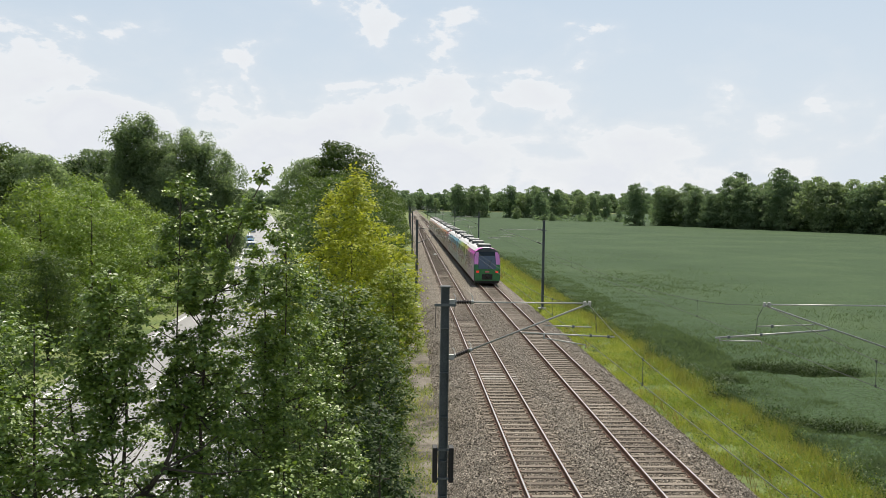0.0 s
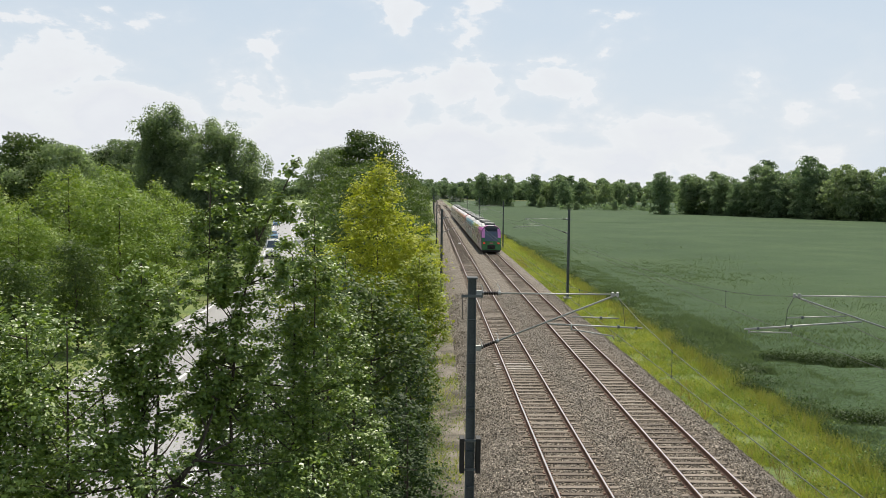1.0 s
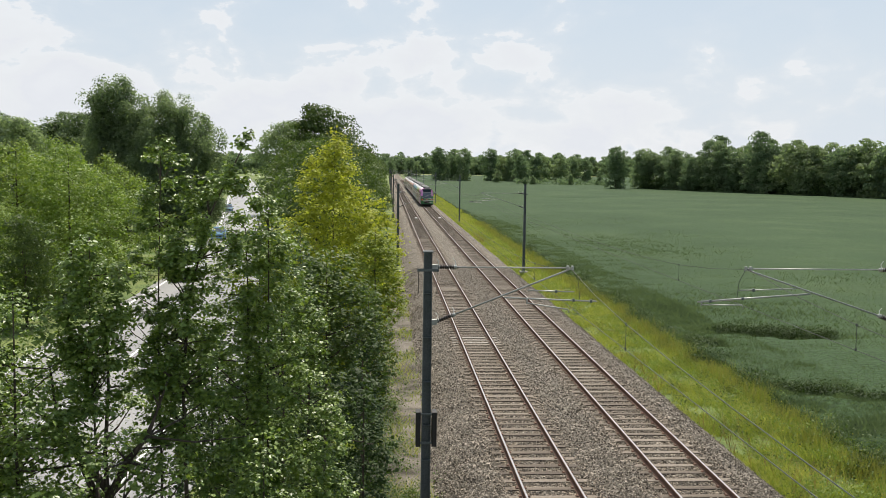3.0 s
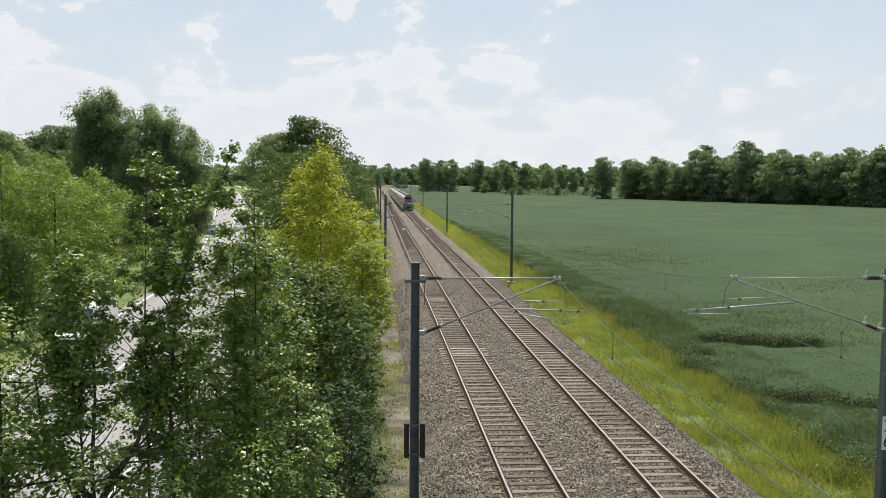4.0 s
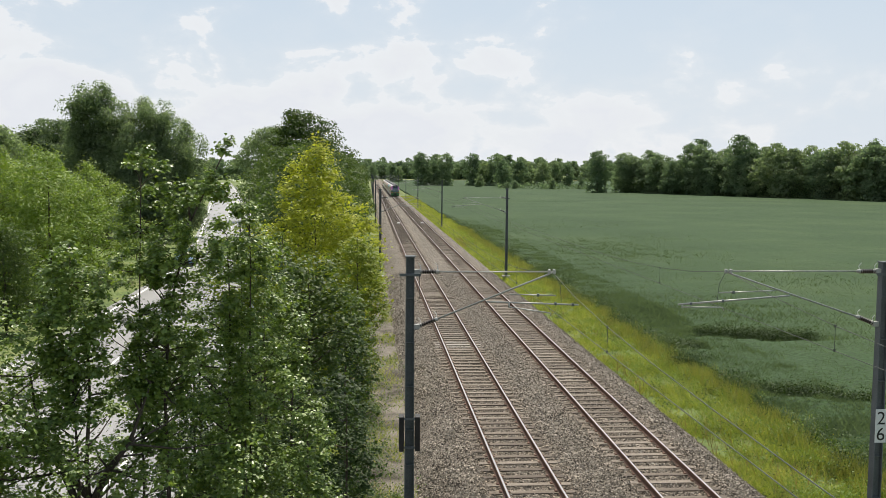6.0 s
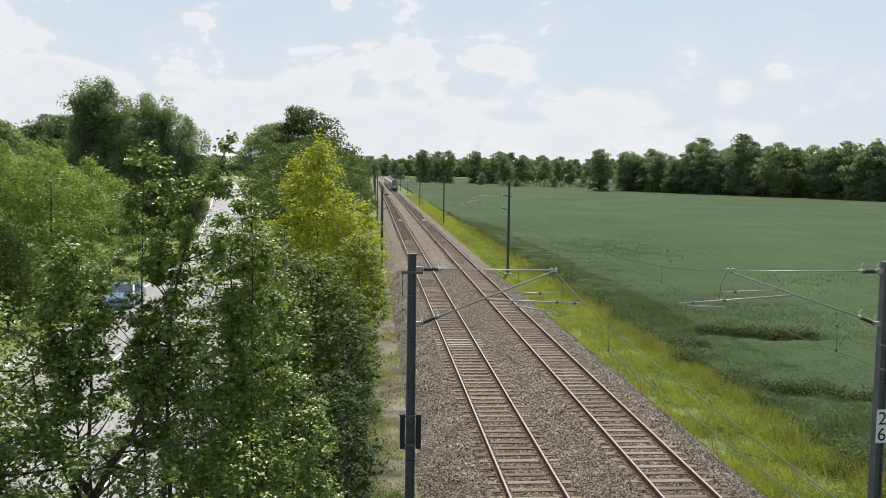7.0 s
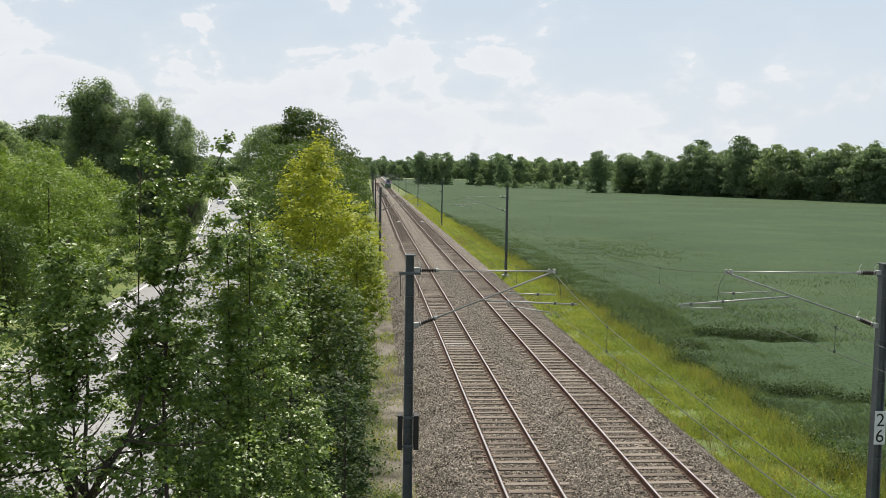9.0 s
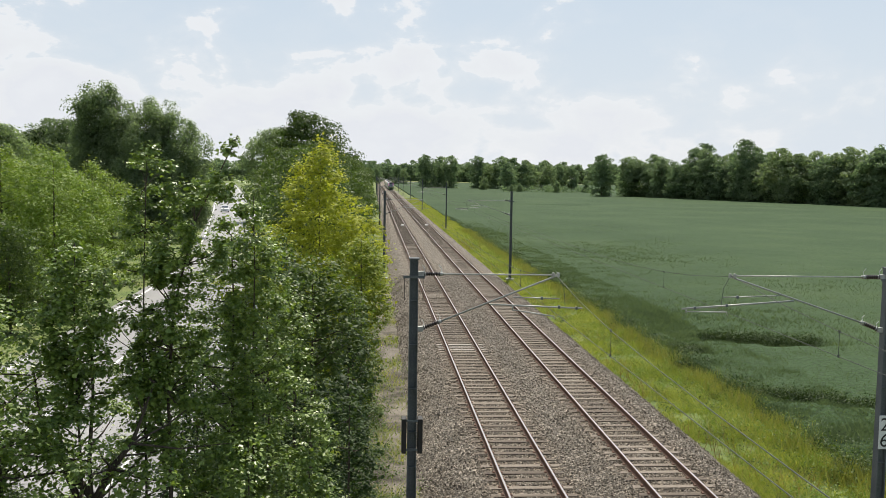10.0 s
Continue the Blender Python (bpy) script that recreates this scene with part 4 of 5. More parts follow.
def build_far_trees():
    rng = random.Random(9)
    kinds = [tree_mesh(70 + k, 17 + 2 * (k % 3), 5.2, 0.0, 150, 44, 0.62, (LEAF_FAR_HAZED, LEAF_FAR_HAZED, LEAF_FAR_HAZED, LEAF_GREY)[k], "round", lumpy=0.55, sigma=1.05) for k in range(4)]
    tiny = [tree_mesh(90 + k, 14.5 + 2 * k, 6.0, 0.0, 48, 24, 1.5, LEAF_FAR_HAZED, "round", lumpy=0.6, sigma=1.5) for k in range(3)]
    # wood behind the field
    n = 40
    for k in range(n):
        t = k / (n - 1)
        for row in range(2):
            x = 110 + (207 - 110) * t + rng.uniform(-2, 2) + row * 6
            y = 424 - (424 - 235) * t + rng.uniform(-4, 4) + row * 10
            plant(kinds[rng.randrange(4)], x, y, "deciduous tree at the edge of a wood behind the field", name="tree", group="wood behind the field",
                  turn=rng.uniform(0, 360), scale=rng.uniform(0.78, 1.12) * (0.95 + 0.35 * t))
    plant(kinds[1], 96, 415, "single round-crowned tree at the end of the wood", name="tree", turn=40, scale=1.0)
    # undergrowth closing the foot of the wood and of the horizon
    rg = np.random.default_rng(31)
    t = rg.random(260)
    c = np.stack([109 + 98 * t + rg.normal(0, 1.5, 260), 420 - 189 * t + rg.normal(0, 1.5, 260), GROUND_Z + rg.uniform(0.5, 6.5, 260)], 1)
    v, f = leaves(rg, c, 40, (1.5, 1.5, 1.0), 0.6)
    tagged(mesh_object("undergrowth", v, f, LEAF_DARK_SHADED), "dark green undergrowth at the foot of the wood", "undergrowth", kind="stuff")
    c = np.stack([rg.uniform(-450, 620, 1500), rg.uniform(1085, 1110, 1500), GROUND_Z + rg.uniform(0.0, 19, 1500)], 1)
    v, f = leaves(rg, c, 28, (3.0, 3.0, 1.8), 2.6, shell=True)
    tagged(mesh_object("far_wood", v, f, LEAF_FAR_HAZED), "continuous far wood along the horizon", "wood", kind="stuff")
    # scattered trees and hedge in the middle distance
    for x, y, s in ((28, 600, 1.12), (36, 605, 0.95), (43, 600, 1.1), (60.5, 600, 1.1), (68.7, 605, 0.9), (75, 600, 1.1), (89, 600, 1.0), (96, 610, 0.95), (105, 600, 0.9), (114, 610, 0.9), (122, 605, 0.9),
                    (59, 550, 0.42), (71.5, 545, 0.75), (75, 550, 0.6), (14, 800, 0.85), (20, 806, 0.75), (-2, 900, 0.9)):
        plant(kinds[rng.randrange(4)], x, y, "single deciduous tree standing in the fields", name="tree", group="field trees", turn=rng.uniform(0, 360), scale=s)
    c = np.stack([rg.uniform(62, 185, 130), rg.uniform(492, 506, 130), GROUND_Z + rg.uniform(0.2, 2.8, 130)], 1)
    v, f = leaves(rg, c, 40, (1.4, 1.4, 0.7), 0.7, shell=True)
    tagged(mesh_object("field_hedge", v, f, LEAF_FAR_HAZED), "low dark green hedge between the fields", "hedge", kind="stuff")
    for k in range(9):
        plant(kinds[k % 4], rng.uniform(66, 180), 500 + rng.uniform(-5, 5), "dark round bush of a field hedge", "bush", "bush", "field hedge", rng.uniform(0, 360), rng.uniform(0.2, 0.34))
    # wooded horizon
    for k in range(120):
        x = -120 + 700 * k / 119 + rng.uniform(-5, 5)
        plant(tiny[rng.randrange(3)], x, 1100 + rng.uniform(-40, 60) - abs(x) * 0.15, "far deciduous tree on the wooded horizon", name="tree", group="wooded horizon",
              turn=rng.uniform(0, 360), scale=rng.uniform(1.05, 1.6))
    for k in range(40):
        x = -420 + 300 * k / 39
        plant(tiny[rng.randrange(3)], x, 900 + rng.uniform(-40, 60), "far deciduous tree on the wooded horizon", name="tree", group="wooded horizon",
              turn=rng.uniform(0, 360), scale=rng.uniform(0.85, 1.3))


build_field()
build_near_trees()
build_belt_trees()
build_far_trees()
build_grasses()


# ---- tracks ----
PITCH = 0.645


def build_track(cx, name_label):
    track = empty("railway_track", pose(cx, 0, 0), name_label, "railway track", "tracks")
    prof = [(-0.07, -0.168), (0.07, -0.168), (0.07, -0.158), (0.012, -0.14), (0.012, -0.045), (0.036, -0.032), (0.036, -0.006), (0.03, 0.0), (0.025, 0.001), (-0.025, 0.001), (-0.03, 0.0), (-0.036, -0.006), (-0.036, -0.032), (-0.012, -0.045), (-0.012, -0.14), (-0.07, -0.158)]
    ys = [-30, 20, 60, 120, 250, 500, 900, 1400]
    for side in (-0.7535, 0.7535):
        verts = [(side + x, y, z) for y in ys for x, z in prof]
        n = len(prof)
        faces = [(j * n + i, j * n + (i + 1) % n, (j + 1) * n + (i + 1) % n, (j + 1) * n + i) for j in range(len(ys) - 1) for i in range(n)]
        r = mesh_object("rail", verts, faces, RAIL_RUST, track, "rusty steel rail with polished head", more=(RAIL_TOP,))
        for k, pol in enumerate(r.data.polygons):
            if k % n == 8:
                pol.material_index = 1
    # one sleeper mesh, slightly worn edges, shared by all
    bm = bmesh.new()
    box_bm(bm, (-1.3, -0.12, -0.30), (1.3, 0.12, -0.155), 0.018)
    me = bpy.data.meshes.new("sleeper")
    bm.to_mesh(me); bm.free()
    me.materials.append(SLEEPER)
    rng = random.Random(int(cx) + 3)
    pale = me.copy()
    pale.materials[0] = PALE_SLEEPER
    for k in range(150):
        o = new("sleeper", pale if cx < 1 and k in (43, 44, 45) else me)
        o.parent = track
        o.matrix_basis = pose(rng.uniform(-0.02, 0.02), 18.3 + k * PITCH + rng.uniform(-0.015, 0.015), rng.uniform(-0.008, 0.004), 0, 0, rng.uniform(-0.6, 0.6))
    rest = []
    for k in list(range(-60, 0)) + list(range(150, 900)):
        y = 18.3 + k * PITCH
        rest.append(([(-1.3, y - 0.12, -0.16), (1.3, y - 0.12, -0.16), (1.3, y + 0.12, -0.16), (-1.3, y + 0.12, -0.16), (-1.3, y - 0.12, -0.25), (1.3, y - 0.12, -0.25)], [(0, 1, 2, 3), (4, 5, 1, 0)]))
    v, f = joined(rest)
    tagged(mesh_object("distant_sleeper", v, f, SLEEPER, track), kind="stuff")
    # rail fastenings
    clips = []
    for k in range(150):
        y = 18.3 + k * PITCH
        for side in (-0.7535, 0.7535):
            for d in (-0.11, 0.11):
                x = side + d
                clips.append(([(x - 0.045, y - 0.06, -0.155), (x + 0.045, y - 0.06, -0.155), (x + 0.045, y + 0.06, -0.155), (x - 0.045, y + 0.06, -0.155),
                               (x - 0.03, y - 0.045, -0.118), (x + 0.03, y - 0.045, -0.118), (x + 0.03, y + 0.045, -0.118), (x - 0.03, y + 0.045, -0.118)],
                              [(4, 5, 6, 7), (0, 1, 5, 4), (1, 2, 6, 5), (2, 3, 7, 6), (3, 0, 4, 7)]))
    v, f = joined(clips)
    tagged(mesh_object("fastening_hardware", v, f, RAIL_RUST, track), kind="stuff")


def build_stones():
    """Loose crushed stone on the bed, thick where the camera is nearest."""
    rng = np.random.default_rng(2)
    n = 70000
    y = 20.5 + 60 * rng.random(n) ** 1.8
    x = rng.uniform(-3.0, 6.95, n)
    on_sleeper = (np.abs(((y - 18.3) / PITCH + 0.5) % 1 - 0.5) < 0.2) & ((np.abs(x) < 1.12) | (np.abs(x - 4) < 1.12))
    near_rail = np.min([np.abs(x - r) for r in (-0.7535, 0.7535, 3.2465, 4.7535)], axis=0) < 0.09
    keep = ~near_rail & (~on_sleeper | (rng.random(n) < 0.06))
    x, y = x[keep], y[keep]
    n = len(x)
    z = np.interp(x, [p[0] for p in BED], [p[1] for p in BED])
    s = rng.uniform(0.016, 0.036, n)
    c = np.stack([x, y, z + s * 0.4], 1)
    d = np.array([(1, 0, 0), (0, 1, 0), (-1, 0, 0), (0, -1, 0), (0, 0, 0.9), (0, 0, -0.9)], float)
    v = c[:, None, :] + s[:, None, None] * (d[None] + rng.normal(0, 0.25, (n, 6, 3)))
    f = np.array([(0, 1, 4), (1, 2, 4), (2, 3, 4), (3, 0, 4), (1, 0, 5), (2, 1, 5), (3, 2, 5), (0, 3, 5)])
    m = mesh_object("ballast_stones", v.reshape(-1, 3), (np.arange(n)[:, None, None] * 6 + f[None]).reshape(-1, 3), STONE)
    tagged(m, "loose angular brown-grey ballast stones", "stones", kind="stuff")


build_track(0.0, "straight railway track on brown weathered sleepers")
build_track(4.0, "straight railway track on brown weathered sleepers, used by the train")
build_stones()
for mx, my in ((0.35, 158), (4.35, 159)):
    mag = empty("track_magnet", pose(mx, my, -0.16), "small white track magnet between the rails", "track magnet", "track magnets")
    boxed("housing", (-0.22, -0.5, 0), (0.22, 0.5, 0.12), PAINT_WHITE, mag, 0.02)
    boxed("base", (-0.3, -0.6, -0.05), (0.3, 0.6, 0.0), MAST, mag, 0.01)


# ---- overhead line ----
MAST_Y = [21.1, 82.5, 158, 238, 318, 398, 478, 558]


def insulator(name, a, b, parent):
    """A dark ribbed insulator between two points with metal end caps."""
    a, b = Vector(a), Vector(b)
    pts, rad = [], []
    n = 7
    for k in range(n):
        for f, r in ((0.0, 0.03), (0.35, 0.056), (0.6, 0.056), (0.65, 0.03)):
            pts.append(a + (b - a) * ((k + f) / n)); rad.append(r)
    pts.append(b); rad.append(0.03)
    ins = bar(name, pts, rad, INSULATOR, parent, 8, "dark brown ribbed insulator")
    way = (b - a).normalized()
    for p in (a, b):
        bar("end_cap", [p - way * 0.05, p + way * 0.05], 0.05, GALV, ins, 6)
        bar("arcing_horn", [p, p + Vector((0, 0, 0.12)) + way * 0.02, p + Vector((0, 0, 0.2)) - way * 0.04], 0.008, PAINT_WHITE, ins, 5)
    return ins


def build_mast(x, y, side, top, style, label):
    """side: +1 when the arm reaches to +x."""
    mast = empty("catenary_mast", pose(x, y, 0), label, "mast", "catenary masts")
    # H-section post, slightly tapering
    outline = [(-0.10, -0.11), (-0.082, -0.11), (-0.082, -0.008), (0.082, -0.008), (0.082, -0.11), (0.10, -0.11), (0.10, 0.11), (0.082, 0.11), (0.082, 0.008), (-0.082, 0.008), (-0.082, 0.11), (-0.10, 0.11)]
    n = len(outline)
    v = [(px * k, py * k, z) for z, k in ((GROUND_Z, 1.12), (top, 0.92)) for px, py in outline]
    mesh_object("post", v, [(i, (i + 1) % n, n + (i + 1) % n, n + i) for i in range(n)] + [tuple(range(n, 2 * n))], MAST, mast)
    for z in (-0.2, 0.8, 1.8, 2.6, 3.6, 4.6, 5.6):
        boxed("stiffener", (-0.082, -0.1, z), (0.082, 0.1, z + 0.015), MAST, mast)
    boxed("cap", (-0.115, -0.125, top), (0.115, 0.125, top + 0.03), MAST, mast, 0.006)
    boxed("foundation", (-0.35, -0.35, GROUND_Z - 0.2), (0.35, 0.35, GROUND_Z + 0.18), CONCRETE, mast, 0.03, "grey concrete foundation block")
    s = side
    zt, zs = 6.2, 4.96          # top tube and strut at the post
    # brackets
    boxed("bracket", (min(s * 0.09, s * 0.22), -0.05, zt - 0.06), (max(s * 0.09, s * 0.22), 0.05, zt + 0.06), GALV, mast, 0.008)
    boxed("bracket", (min(s * 0.09, s * 0.22), -0.05, zs - 0.06), (max(s * 0.09, s * 0.22), 0.05, zs + 0.06), GALV, mast, 0.008)
    boxed("crossbar", (-0.24, -0.135, zt - 0.09), (0.24, -0.105, zt - 0.03), MAST, mast, 0.004)
    insulator("insulator", (s * 0.22, 0, zt), (s * 0.60, 0, zt), mast)
    insulator("insulator", (s * 0.22, 0, zs + 0.02), (s * 0.58, 0, zs + 0.16), mast)
    reach = 3.2 if style == "push" else 3.74
    tip = (s * reach, 0, 6.2)
    bar("top_tube", [(s * 0.6, 0, zt), tip], 0.017, GALV, mast)
    bar("strut", [(s * 0.58, 0, zs + 0.16), (s * (reach - 0.1), 0, 6.13), (s * (reach + 0.05), 0, 6.2)], 0.021, GALV, mast, 8)
    if style == "push":     # registration arm reaching beyond the wire
        bar("registration_arm", [(s * 1.72, 0, 5.52), (s * 3.84, 0, 5.445)], 0.018, GALV, mast, 8)
        bar("upper_arm", [(s * 2.25, 0, 5.69), (s * 3.31, 0, 5.66)], 0.015, GALV, mast)
        bar("steady_arm", [(s * 2.24, 0, 5.40), (s * 3.18, 0, 5.26), (s * 3.2, 0, 5.19)], 0.015, GALV, mast)
        bar("drop_bracket", [(s * 2.24, 0, 5.51), (s * 2.24, 0, 5.38)], 0.018, GALV, mast)
    else:
        bar("registration_arm", [(s * 2.25, 0, 5.63), (s * 4.9, 0, 5.43)], 0.022, GALV, mast, 8)
        bar("upper_arm", [(s * 2.6, 0, 5.75), (s * 3.94, 0, 5.70)], 0.015, GALV, mast)
        bar("steady_arm", [(s * 4.78, 0, 5.37), (s * 3.85, 0, 5.36), (s * 3.82, 0, 5.28)], 0.015, GALV, mast)
        bar("drop_bracket", [(s * 4.8, 0, 5.44), (s * 4.8, 0, 5.34)], 0.018, GALV, mast)
    for dx in (-0.05, 0.06):
        boxed("clamp", (tip[0] + dx - 0.028, -0.045, 6.15), (tip[0] + dx + 0.028, 0.045, 6.25), GALV, mast, 0.01)
    for cx, cz in ((3.3, 5.47), (3.7, 5.45), (2.9, 5.67)) if style == "push" else ((3.85, 5.51), (4.6, 5.45), (3.6, 5.71)):
        boxed("clamp", (s * cx - 0.025, -0.035, cz - 0.035), (s * cx + 0.025, 0.035, cz + 0.035), MAST, mast, 0.006)
    bar("hanger_rope", [(s * (reach + 0.05), 0, 6.2), (s * (reach + 0.2), 0, 5.9), (s * (reach + 0.24), 0, 5.5)], 0.008, WIRE, mast, 4)
    return mast


def build_masts():
    lab = "grey-green painted steel overhead-line mast with cantilever arm"
    for k, y in enumerate(MAST_Y):
        m = build_mast(-3.49, y, 1, 6.53 if k == 0 else 6.9, "push", lab + " beside the gravel path")
        if k == 0:
            for x0, x1 in ((-0.235, -0.125), (0.125, 0.235)):
                boxed("side_board", (x0, -0.16, 2.14), (x1, 0.16, 2.93), BLACK, m, 0.01, "black equipment board on the post")
            for z in (2.2, 2.86):
                boxed("strap", (-0.24, -0.15, z), (0.24, -0.125, z + 0.05), MAST, m, 0.004)
            for xx in (-0.21, 0.2):
                bar("hanging_cord", [(xx, -0.12, 6.12), (xx, -0.12, 5.62)], 0.008, BLACK, m, 4)
        m = build_mast(7.59, y + 0.1, -1, 6.4 if k == 0 else 7.0, "pull", lab + " beside the field")
        if k == 0:
            plate = boxed("number_plate", (-0.135, -0.165, 2.16), (0.135, -0.15, 2.96), SIGN, m, 0.004, "white enamel plate with black figures")
            for txt, z in (("2", 2.60), ("6", 2.22)):
                c = bpy.data.curves.new("figure", "FONT")
                c.body, c.size, c.extrude, c.align_x = txt, 0.44, 0.001, "CENTER"
                c.materials.append(BLACK)
                o = new("figure", c)
                o.parent = plate
                o.matrix_basis = pose(0, -0.168, z, 90, 0, 0)


def build_wires():
    def hang(t):
        """Height of the carrying rope along its span."""
        return 6.2 - 0.64 * (1 - (2 * t - 1) ** 6)

    for cx in (-0.28, 3.81):
        wire = empty("overhead_wire", pose(cx, 0, 0), "thin overhead contact wire hung from a carrying rope", "overhead wire", "overhead wires")
        ys = [-40] + MAST_Y
        for y0, y1 in zip(ys, ys[1:]):
            pts = [(0, y0 + (y1 - y0) * k / 24, hang(k / 24)) for k in range(25)]
            thick = 0.007 if y0 < 80 else 0.011
            bar("carrying_rope", pts, thick, WIRE, wire, 5)
            bar("contact_wire", [(0, y0, 5.33), (0, y1, 5.33)], thick, WIRE, wire, 5)
            n = 6 if y1 < 330 else 0
            for k in range(n):
                t = (k + 0.5) / n
                y = y0 + (y1 - y0) * t
                drop = bar("dropper", [(0, y, hang(t)), (0, y, 5.33)], 0.006, WIRE, wire, 4)
                for z in (hang(t), 5.34):
                    boxed("clip", (-0.012, y - 0.02, z - 0.025), (0.012, y + 0.02, z + 0.025), WIRE, drop)


build_masts()
build_wires()


def build_guard_rail():
    z = GROUND_Z
    rail = empty("guard_rail", pose(0, 0, 0), "galvanised steel crash barrier along the far road bend", "guard rail")
    ys = np.arange(230, 520, 8.0)
    x = [road_left(y) + road_width(y) + 1.0 for y in ys]
    verts, faces = [], []
    prof = [(0, 0.45), (0.06, 0.53), (0, 0.61), (0.06, 0.69), (0, 0.77), (-0.02, 0.77), (-0.02, 0.45)]
    for xx, y in zip(x, ys):
        verts += [(xx - a, y, z + b) for a, b in prof]
    n = len(prof)
    for j in range(len(ys) - 1):
        for i in range(n):
            faces.append((j * n + i, j * n + (i + 1) % n, (j + 1) * n + (i + 1) % n, (j + 1) * n + i))
    mesh_object("beam", verts, faces, GALV, rail)
    for xx, y in zip(x, ys):
        boxed("post", (xx + 0.02, y - 0.05, z - 0.1), (xx + 0.12, y + 0.05, z + 0.72), GALV, rail)


build_guard_rail()


# ---- the train ----
def livery(name):
    """Silver-grey sides; colours run along the upper side and roof edge."""
    m = bpy.data.materials.new(name)
    m.use_nodes = True
    nt = m.node_tree
    b = nt.nodes["Principled BSDF"]
    tc = node(nt, "ShaderNodeTexCoord")
    sep = node(nt, "ShaderNodeSeparateXYZ")
    link(nt, tc.outputs["Object"], sep.inputs[0])
    along = math_node(nt, "DIVIDE", sep.outputs[1], 135.0)
    bands = ramp(nt, [(0.0, (0.62, 0.06, 0.50)), (0.055, (0.60, 0.10, 0.50)), (0.10, (0.50, 0.50, 0.05)), (0.18, (0.45, 0.55, 0.10)), (0.24, (0.15, 0.42, 0.62)),
                      (0.42, (0.25, 0.50, 0.66)), (0.49, (0.66, 0.16, 0.10)), (0.62, (0.70, 0.32, 0.12)), (0.80, (0.66, 0.42, 0.30)), (1.0, (0.64, 0.40, 0.30))])
    link(nt, along, bands.inputs[0])
    nz = node(nt, "ShaderNodeTexNoise")
    nz.inputs["Scale"].default_value = 0.6
    link(nt, tc.outputs["Object"], nz.inputs["Vector"])
    hgt = math_node(nt, "ADD", sep.outputs[2], math_node(nt, "MULTIPLY", nz.outputs[0], 0.7))
    low = ramp(nt, [(0.0, (0, 0, 0)), (1.0, (1, 1, 1))])
    mr = node(nt, "ShaderNodeMapRange")
    mr.inputs[1].default_value, mr.inputs[2].default_value = 2.5, 3.6
    link(nt, hgt, mr.inputs[0])
    link(nt, mr.outputs[0], low.inputs[0])
    grey = mix_rgb(nt, 0.22, (0.62, 0.63, 0.62), bands.outputs[0])
    col = mix_rgb(nt, low.outputs[0], grey, bands.outputs[0])
    link(nt, col, b.inputs["Base Color"])
    b.inputs["Roughness"].default_value = 0.35
    return m


LIVERY = livery("train_livery")
END_GREEN = surface("green_end_paint", [(0.3, (0.03, 0.16, 0.05)), (0.7, (0.06, 0.24, 0.08))], 0.35, 1.5, 20, 0.15)
END_MAGENTA = surface("magenta_end_paint", [(0.3, (0.76, 0.28, 0.64)), (0.7, (0.84, 0.36, 0.74))], 0.35, 1.5, 20, 0.1)
ROOF = surface("pale_train_roof", [(0.3, (0.48, 0.48, 0.48)), (0.7, (0.62, 0.62, 0.61))], 0.6, 0.8, 20, 0.2)
GLASS = plain("dark_window_glass", (0.02, 0.03, 0.035), 0.08)
UNDER = surface("dark_underframe", [(0.3, (0.018, 0.017, 0.016)), (0.7, (0.05, 0.045, 0.04))], 0.8, 2, 20, 0.3)
LAMP_RED = plain("red_tail_lamp", (0.8, 0.03, 0.02), 0.3, emit=0.5)
EQUIP = surface("roof_equipment", [(0.3, (0.03, 0.034, 0.034)), (0.7, (0.075, 0.08, 0.08))], 0.6, 2, 20, 0.25)

SECTION = [(1.36, 0.38), (1.42, 0.9), (1.42, 2.55), (1.36, 3.05), (1.18, 3.42), (0.85, 3.66), (0.4, 3.78), (0, 3.80)]
SECTION += [(-x, z) for x, z in SECTION[-2::-1]]


def car_shell(y0, y1, parent, nose0=False, nose1=False):
    """One car body along y; a raked driver's end where asked."""
    def ring(y, lean, squeeze=1.0):
        return [(x * squeeze, y + lean * max(0.0, z - 1.55) * 0.42, z) for x, z in SECTION]
    rings = []
    if nose0:
        rings += [ring(y0 + 0.02, 1, 0.97), ring(y0 + 0.25, 1, 0.995), ring(y0 + 0.7, 1), ring(y0 + 2.2, 0)]
    else:
        rings += [ring(y0, 0)]
    if nose1:
        rings += [ring(y1 - 2.2, 0), ring(y1 - 0.7, -1), ring(y1 - 0.25, -1, 0.995), ring(y1 - 0.02, -1, 0.97)]
    else:
        rings += [ring(y1, 0)]
    n = len(SECTION)
    verts = [p for r in rings for p in r]
    faces = [(j * n + i, (j + 1) * n + i, (j + 1) * n + i + 1, j * n + i + 1) for j in range(len(rings) - 1) for i in range(n - 1)]
    faces += [(j * n + n - 1, (j + 1) * n + n - 1, (j + 1) * n, j * n) for j in range(len(rings) - 1)]
    faces += [tuple(range(n)), tuple((len(rings) - 1) * n + i for i in range(n))[::-1]]
    body = mesh_object("car_body", verts, faces, LIVERY, parent, "silver-grey carriage body with rainbow colours along the roof edge", more=(ROOF, EQUIP), smooth=False)
    for k, pol in enumerate(body.data.polygons):
        i = k % (n - 1)
        if k < (len(rings) - 1) * (n - 1):
            j = k // (n - 1)
            nose = (nose0 and j < 3) or (nose1 and j > len(rings) - 5)
            if 4 <= i <= n - 6:
                pol.material_index = 0 if nose and not 6 <= i <= n - 8 else 1
        elif k >= len(body.data.polygons) - 2:
            pol.material_index = 2
    return body


